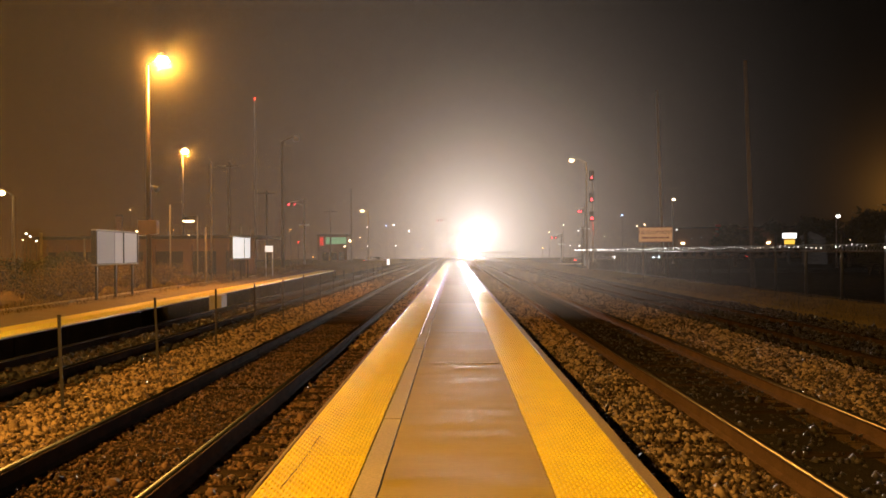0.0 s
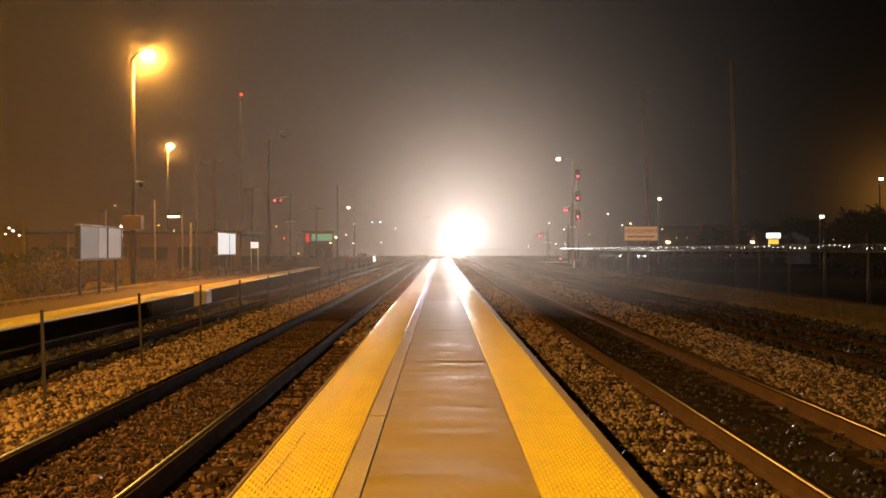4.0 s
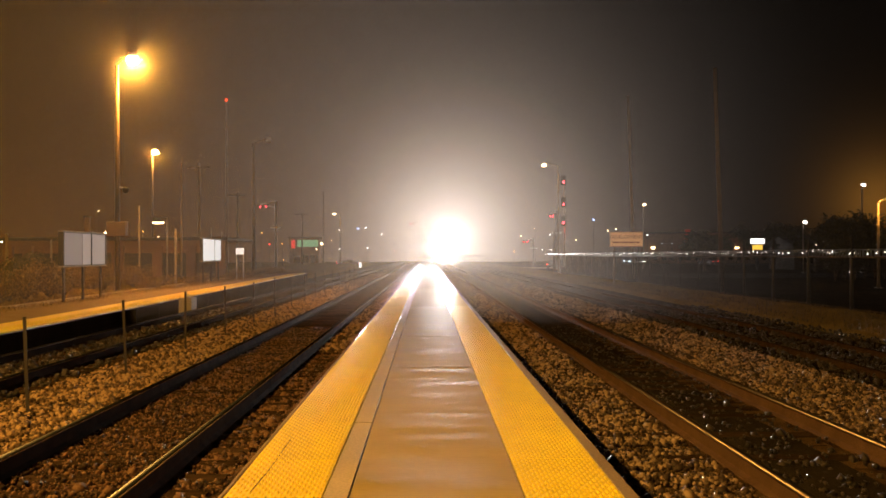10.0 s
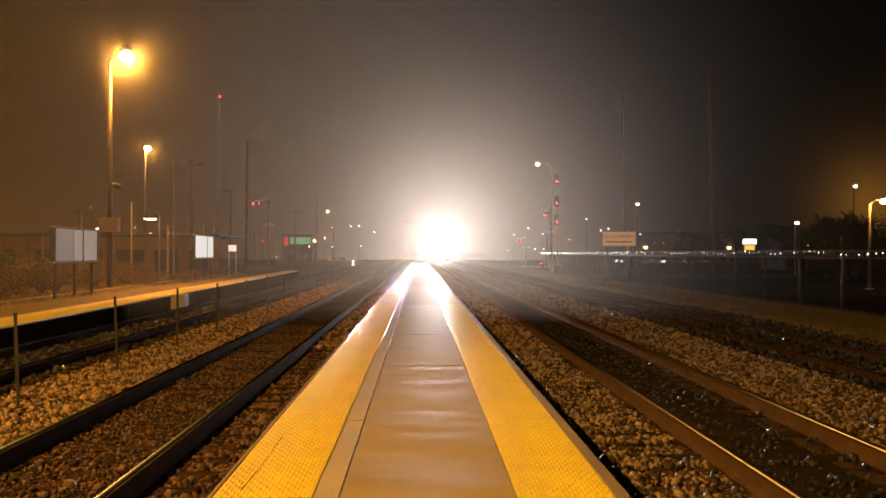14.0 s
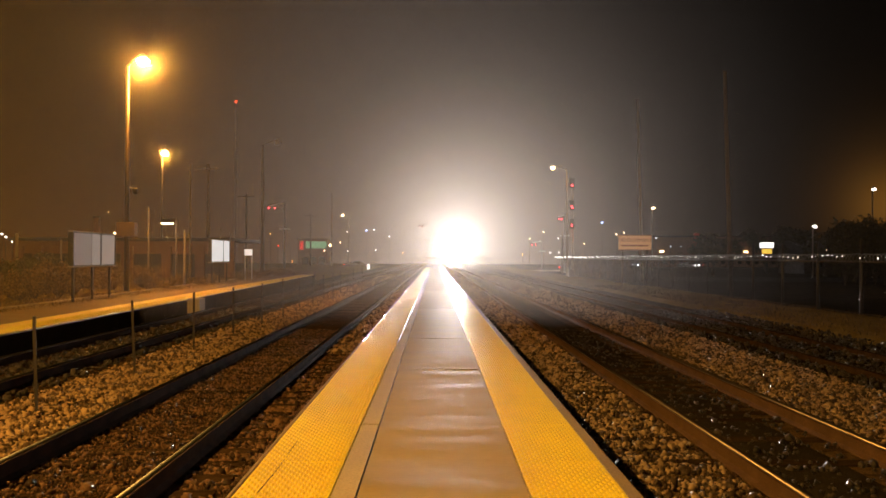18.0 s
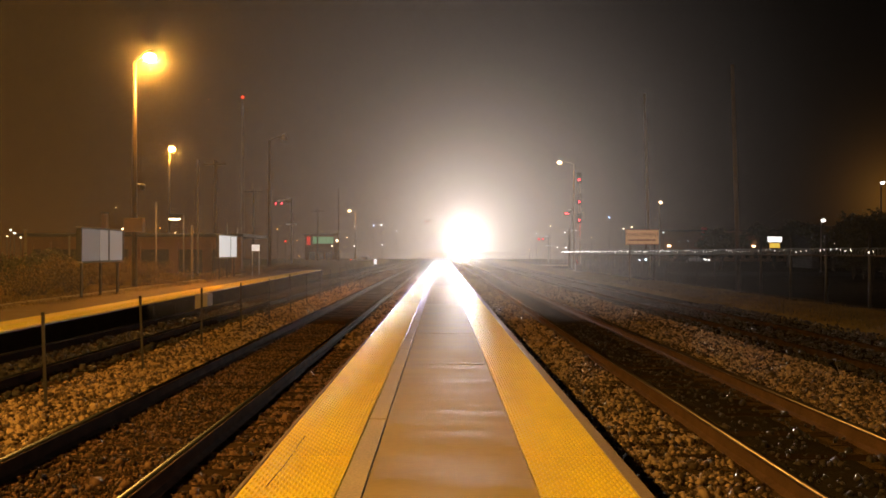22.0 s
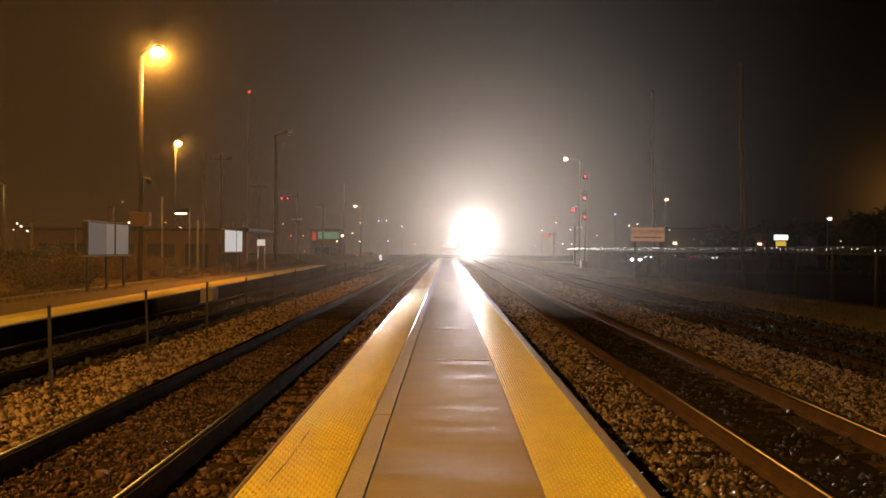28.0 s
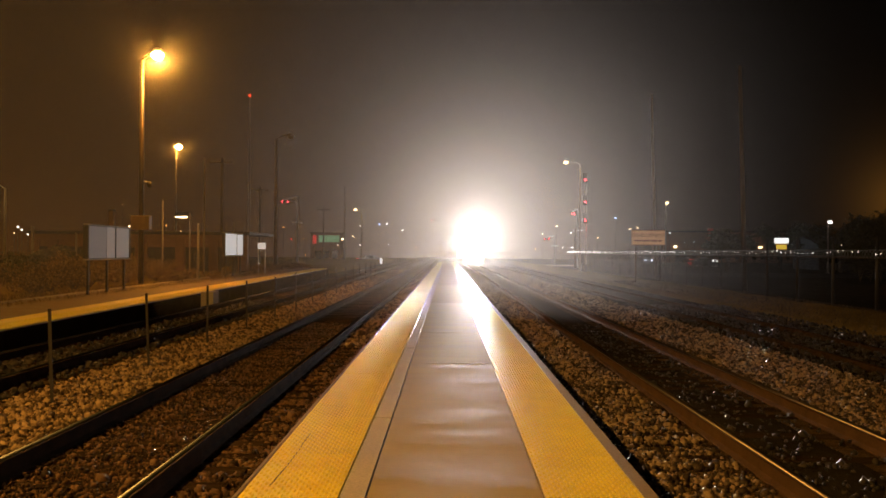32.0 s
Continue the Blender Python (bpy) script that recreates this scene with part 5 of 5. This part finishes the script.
def locomotive():
    loco = thing("locomotive", "diesel passenger locomotive with blazing white headlamps", "train")
    z = RAIL_Z
    body = part("body", extrude(bmesh.new(), [(-1.5, z + 1.2), (1.5, z + 1.2), (1.55, z + 1.6), (1.55, z + 3.9), (1.25, z + 4.45), (0.6, z + 4.7), (-0.6, z + 4.7), (-1.25, z + 4.45), (-1.55, z + 3.9), (-1.55, z + 1.6)], 1.2, 18), M["loco_paint"], loco, "blue-grey painted body")
    nose = bmesh.new()
    extrude(nose, [(1.2, z + 1.0), (0.0, z + 1.0), (-0.15, z + 2.3), (0.15, z + 2.6), (0.55, z + 4.2), (1.2, z + 4.5)], -1.45, 1.45, axis="X")
    part("cab", nose, M["loco_paint"], loco, "sloped cab front")
    for sx in (-1, 1):
        part("windscreen", bb(sx * 0.72 - 0.55, sx * 0.72 + 0.55, 0.22, 0.30, z + 2.95, z + 3.65, bevel=0.03), M["dark_glass"], loco, "dark windscreen pane").matrix_basis = pose(0, -0.06, 0)
    pilot = bmesh.new()
    extrude(pilot, [(-1.4, z + 0.2), (1.4, z + 0.2), (1.5, z + 1.0), (-1.5, z + 1.0)], -0.25, 0.05)
    part("pilot", pilot, M["black_iron"], loco, "black snow plough pilot")
    part("coupler", bb(-0.15, 0.15, -0.75, -0.26, z + 0.75, z + 1.0, bevel=0.04), M["rail_rust"], loco)
    part("fuel_tank", bb(-1.2, 1.2, 7.2, 11.2, z + 0.3, z + 1.15, bevel=0.12), M["black_iron"], loco)
    for y0 in (2.6, 12.6):
        bogie = part("bogie", bb(-1.15, 1.15, y0, y0 + 3.4, z + 0.45, z + 1.1, bevel=0.06), M["black_iron"], loco)
        for dy in (0.5, 2.9):
            for sx in (-0.76, 0.76):
                part("wheel", lathe(bmesh.new(), (sx - 0.07, y0 + dy, z + 0.51), [(0.45, 0.0), (0.51, 0.02), (0.51, 0.12), (0.40, 0.14)], 20, "X"), M["rail_rust"], bogie)
    lamps = ((-0.17, z + 4.25, 0.42), (0.17, z + 4.25, 0.42), (-1.0, z + 1.55, -0.12), (1.0, z + 1.55, -0.12))
    for x, h, y in lamps:
        ring = part("lamp_housing", lathe(bmesh.new(), (x, y, h), [(0.20, 0.0), (0.20, 0.25), (0.16, 0.25)], 16, "Y"), M["galvanised"], loco)
        lens = bmesh.new()
        lathe(lens, (x, y - 0.05, h), [(0.05, 0.0), (0.13, 0.01), (0.16, 0.04), (0.16, 0.05)], 16, "Y")
        part("headlamp" if h > z + 3 else "ditch_light", lens, M["headlamp"], loco, "blazing white lamp")
    # two extra lamps in deep hoods, added to throw a narrow beam
    for x in (-0.55, 0.55):
        hood = bmesh.new()
        ring = [[(x + r * math.cos(k * math.tau / 18), y, z + 4.25 + r * math.sin(k * math.tau / 18)) for k in range(18)] for r, y in ((0.10, 0.45), (0.10, -1.00), (0.12, -1.00), (0.12, 0.45))]
        rows = [[hood.verts.new(p) for p in q] for q in ring]
        for p, q in zip(rows, rows[1:]):
            for k in range(18):
                hood.faces.new((p[k], p[(k + 1) % 18], q[(k + 1) % 18], q[k])).smooth = True
        h = part("lamp_hood", hood, M["black_iron"], loco, "added deep black hood that narrows the beam")
        part("added_beam_lamp", lathe(bmesh.new(), (x, 0.38, z + 4.25), [(0.02, 0.0), (0.07, 0.01), (0.07, 0.03)], 16, "Y"), M["beam"], h, "blazing white lamp")
    for k in range(3):
        part("roof_fan", lathe(bmesh.new(), (0, 9 + 2.6 * k, z + 4.68), [(0.75, 0), (0.75, 0.12), (0.5, 0.16)], 20), M["black_iron"], loco)
    part("horn", tt((0.5, 1.6, z + 4.8), (0.5, 1.1, z + 4.86), 0.05, 0.11, 10), M["galvanised"], loco)
    for sx in (-1.57, 1.57):
        part("handrail", tt((sx, 1.5, z + 1.7), (sx, 1.5, z + 3.1), 0.02, 0.02, 6), M["galvanised"], loco)
    glare_shell(12.0, 3.0, loco, z + 2.6)
    return loco


def coach(y):
    c = thing("coach", "stainless steel double-deck coach behind the locomotive", "train", pose(R1, 200 + y, 0))
    z = RAIL_Z
    part("body", extrude(bmesh.new(), [(-1.5, z + 0.5), (1.5, z + 0.5), (1.53, z + 4.2), (1.2, z + 4.75), (-1.2, z + 4.75), (-1.53, z + 4.2)], 0, 25.5), M["coach_steel"], c)
    for sx in (-1.535, 1.535):
        for row in (1.9, 3.5):
            for k in range(11):
                part("window", bb(min(sx, sx * 0.985), max(sx, sx * 0.985), 1.6 + 2.1 * k, 3.1 + 2.1 * k, z + row, z + row + 0.65), M["dark_glass"], c)
    for y0 in (2.5, 20.0):
        bogie = part("bogie", bb(-1.15, 1.15, y0, y0 + 3.0, z + 0.3, z + 0.7, bevel=0.05), M["black_iron"], c)
        for dy in (0.4, 2.6):
            for sx in (-0.76, 0.76):
                part("wheel", lathe(bmesh.new(), (sx - 0.07, y0 + dy, z + 0.46), [(0.40, 0.0), (0.46, 0.02), (0.46, 0.12), (0.36, 0.14)], 18, "X"), M["rail_rust"], bogie)
    return c


TRAIN = [(locomotive(), 0.0), (coach(19.0), 19.0), (coach(45.5), 45.5)]


# ---------------------------------------------------------------- cars on the far road
def car(label, paint, front, m, tail="red_dim"):
    """A saloon car; its own x runs ahead."""
    c = thing("car", label, "car", m, "cars on the far road")
    side = [(-2.2, 0.35), (2.2, 0.35), (2.25, 0.62), (2.05, 0.82), (1.0, 0.93), (0.45, 1.42), (-1.0, 1.46), (-1.7, 1.0), (-2.2, 0.92), (-2.28, 0.6)]
    bm = bmesh.new()
    a = [bm.verts.new((x, -0.86 if z < 1.2 else -0.66, z)) for x, z in side]
    b = [bm.verts.new((x, 0.86 if z < 1.2 else 0.66, z)) for x, z in side]
    n = len(side)
    for i in range(n):
        bm.faces.new((a[i], a[(i + 1) % n], b[(i + 1) % n], b[i]))
    bm.faces.new(list(reversed(a)))
    bm.faces.new(b)
    bmesh.ops.recalc_face_normals(bm, faces=bm.faces)
    part("body", bm, M[paint], c)
    w = bmesh.new()
    v = [w.verts.new(p) for p in ((1.0, -0.72, 0.955), (1.0, 0.72, 0.955), (0.50, 0.60, 1.40), (0.50, -0.60, 1.40))]
    u = [w.verts.new(q.co + Vector((0.02, 0, 0.025))) for q in v]
    w.faces.new(u)
    w.faces.new(list(reversed(v)))
    for i in range(4):
        w.faces.new((v[i], v[(i + 1) % 4], u[(i + 1) % 4], u[i]))
    part("windscreen", w, M["dark_glass"], c)
    for sy in (-0.80, 0.80):
        part("side_window", bb(-1.0, 0.4, min(sy, sy * 0.985), max(sy, sy * 0.985), 1.0, 1.34), M["dark_glass"], c).matrix_basis = pose(0, -0.02 if sy > 0 else 0.02, 0)
        for sx in (-1.4, 1.4):
            wheel = part("tyre", lathe(bmesh.new(), (sx, sy - 0.1, 0.33), [(0.24, 0.0), (0.33, 0.03), (0.33, 0.17), (0.24, 0.2)], 16, "Y"), M["rubber"], c)
            part("rim", lathe(bmesh.new(), (sx, sy - 0.11, 0.33), [(0.20, 0.0), (0.20, 0.22)], 12, "Y"), M["galvanised"], wheel)
        part("headlight", lathe(bmesh.new(), (2.18, sy * 0.78, 0.68), [(0.10, 0.0), (0.16, 0.05), (0.13, 0.09), (0.05, 0.11)], 12, "X"), M[front], c, "glowing headlight")
        part("tail_light", bb(-2.32, -2.26, sy * 0.78 - 0.14, sy * 0.78 + 0.14, 0.66, 0.80), M[tail], c, "red tail light")
    return c


M["headlight"] = glowing("car_headlight", (1.0, 0.95, 0.9), 30)
M["headlight_blue"] = glowing("car_headlight_bluish", (0.55, 0.72, 1.0), 34)
M["headlight_beam"] = glowing("car_headlight_beam", (0.55, 0.78, 1.0), 1200)
ROAD_Z = -0.715
waiting = car("dark car with bluish headlights waiting on the road", "car_dark", "headlight_blue", pose(43.50, 184, ROAD_Z, 0, 0, -100))
crossing = car("silver car with white headlights rolling along the road", "car_silver", "headlight", pose(33, 186, ROAD_Z, 0, 0, -60))
leaving = car("dark car with red tail lights on the road", "car_dark", "headlight", pose(60, 182, ROAD_Z, 0, 0, 75))
turning = car("car turning with dazzling bluish headlights", "car_dark", "headlight_beam", pose(26, 131, ROAD_Z, 0, 0, 80))
parked = car("silver car parked with dim lights beyond the fence", "car_silver", "red_dim", pose(-11.64 - 4, 168, ROAD_Z, 0, 0, 180))


# ---------------------------------------------------------------- fog over the tracks
def fog_material():
    """Thin fog that scatters a little of the light falling on either side, thinning out towards the ground."""
    m = bpy.data.materials.new("thin_fog")
    m.use_nodes = True
    nt = m.node_tree
    nt.nodes.clear()
    out = nt.nodes.new("ShaderNodeOutputMaterial")
    mix = nt.nodes.new("ShaderNodeMixShader")
    clear = nt.nodes.new("ShaderNodeBsdfTransparent")
    milk = nt.nodes.new("ShaderNodeMixShader")
    milk.inputs[0].default_value = 0.4
    ahead = nt.nodes.new("ShaderNodeBsdfTranslucent")
    back = nt.nodes.new("ShaderNodeBsdfDiffuse")
    ahead.inputs[0].default_value = back.inputs[0].default_value = (0.92, 0.92, 0.94, 1)
    nt.links.new(ahead.outputs[0], milk.inputs[1])
    nt.links.new(back.outputs[0], milk.inputs[2])
    geo = nt.nodes.new("ShaderNodeNewGeometry")
    sep = nt.nodes.new("ShaderNodeSeparateXYZ")
    nt.links.new(geo.outputs["Position"], sep.inputs[0])
    rise = nt.nodes.new("ShaderNodeMapRange")
    rise.interpolation_type = "SMOOTHSTEP"
    rise.inputs["From Min"].default_value, rise.inputs["From Max"].default_value = -0.7, 0.5
    rise.inputs["To Min"].default_value, rise.inputs["To Max"].default_value = 0.0, FOG
    nt.links.new(sep.outputs["Z"], rise.inputs[0])
    drift = nt.nodes.new("ShaderNodeTexNoise")
    drift.inputs["Scale"].default_value, drift.inputs["Detail"].default_value = 0.06, 2.0
    nt.links.new(geo.outputs["Position"], drift.inputs["Vector"])
    uneven = nt.nodes.new("ShaderNodeMath")
    uneven.operation = "MULTIPLY_ADD"
    uneven.inputs[1].default_value, uneven.inputs[2].default_value = 0.5, 0.75
    nt.links.new(drift.outputs["Fac"], uneven.inputs[0])
    dense = nt.nodes.new("ShaderNodeMath")
    dense.operation = "MULTIPLY"
    nt.links.new(rise.outputs[0], dense.inputs[0])
    nt.links.new(uneven.outputs[0], dense.inputs[1])
    def combine(op, p, q):
        n = nt.nodes.new("ShaderNodeMath")
        n.operation = op
        for k, v in enumerate((p, q)):
            if isinstance(v, float):
                n.inputs[k].default_value = v
            else:
                nt.links.new(v, n.inputs[k])
        return n.outputs[0]

    # thinner to the east and high up, shaped to keep the sky dark there
    total = 1.0
    for axis, near, far, least in (("X", -16.0, 13.0, 0.04), ("X", -16.0, -40.0, 0.25), ("Z", 8.0, 34.0, 0.30)):
        thin = nt.nodes.new("ShaderNodeMapRange")
        thin.interpolation_type = "SMOOTHSTEP" if far > near else "LINEAR"
        thin.inputs["From Min"].default_value, thin.inputs["From Max"].default_value = near, far
        thin.inputs["To Min"].default_value, thin.inputs["To Max"].default_value = 1.0, least
        nt.links.new(sep.outputs[axis], thin.inputs[0])
        total = combine("MULTIPLY", thin.outputs[0], total)
    # denser in a bank along the tracks, added to gather the headlamps' veil of glow
    across = combine("DIVIDE", combine("SUBTRACT", sep.outputs["X"], BANK_X), BANK_WIDE)
    up = combine("DIVIDE", combine("SUBTRACT", sep.outputs["Z"], BANK_Z), BANK_HIGH)
    spread = combine("ADD", combine("MULTIPLY", across, across), combine("MULTIPLY", up, up))
    bank = combine("MULTIPLY", combine("POWER", combine("ADD", spread, 1.0), -3.6), BANK)
    total = combine("MULTIPLY", combine("ADD", total, bank), dense.outputs[0])
    total = combine("MINIMUM", total, 0.235)
    nt.links.new(total, mix.inputs[0])
    nt.links.new(clear.outputs[0], mix.inputs[1])
    nt.links.new(milk.outputs[0], mix.inputs[2])
    nt.links.new(mix.outputs[0], out.inputs[0])
    return m


def fog_layers():
    """Wide layers of fog hanging across the line, one behind the other, lit by the lamps and by the train."""
    m = fog_material()
    for y in FOG_AT:
        bm = bmesh.new()
        n, wide = 24, 60 + 1.2 * y
        cols = [[bm.verts.new((-wide + 2 * wide * i / n, y, z)) for i in range(n + 1)] for z in (-0.70, 3.5, 12, 30, 70)]
        for p, q in zip(cols, cols[1:]):
            for i in range(n):
                bm.faces.new((p[i], p[i + 1], q[i + 1], q[i])).smooth = True
        ob = new("fog", finish("fog", bm, m))
        tagged(ob, "thin layer of fog hanging across the tracks", kind="stuff")


FOG = 0.060
BANK, BANK_X, BANK_Z, BANK_WIDE, BANK_HIGH = 4.4, 1.4, 2.0, 6.6, 6.2
# layers placed to catch halos just behind the sodium lamps
FOG_AT = (25.0, 38.25, 72.25, 103.0)
fog_layers()


# ---------------------------------------------------------------- what moves
def motions():
    run = ((0, 207), (4, 200), (8, 192), (12, 182), (16, 172), (20, 161), (24, 148), (28, 134), (32, 119))
    for ob, back in TRAIN:
        walk(ob, [(t, pose(R1, y + back, 0)) for t, y in run])
    walk(crossing, [(0, pose(33, 188, ROAD_Z, 0, 0, -25)), (2, pose(35, 187, ROAD_Z, 0, 0, -25)), (10, pose(45, 183.5, ROAD_Z, 0, 0, -32)),
                    (17, pose(53.5, 180.5, ROAD_Z, 0, 0, -50)), (20, pose(54.5, 180, ROAD_Z, 0, 0, -62)), (32, pose(55, 179.5, ROAD_Z, 0, 0, -62))])
    walk(leaving, [(0, pose(60, 178, ROAD_Z, 0, 0, 110)), (14, pose(59, 180, ROAD_Z, 0, 0, 118)), (21, pose(53.8, 186, ROAD_Z, 0, 0, 120)), (32, pose(52.5, 188, ROAD_Z, 0, 0, 122))])
    walk(turning, [(0, pose(20, 131, ROAD_Z, 0, 0, 60)), (22, pose(22, 131, ROAD_Z, 0, 0, 35)), (25, pose(25.3, 131, ROAD_Z, 0, 0, -25)), (26.2, pose(26.3, 130.5, ROAD_Z, 0, 0, -60)),
                   (27.5, pose(27.3, 129.5, ROAD_Z, 0, 0, -100)), (28.1, pose(28.3, 129, ROAD_Z, 0, 0, -80)), (29, pose(30.5, 128.6, ROAD_Z, 0, 0, -12)), (32, pose(39, 128.6, ROAD_Z, 0, 0, 0))])


motions()
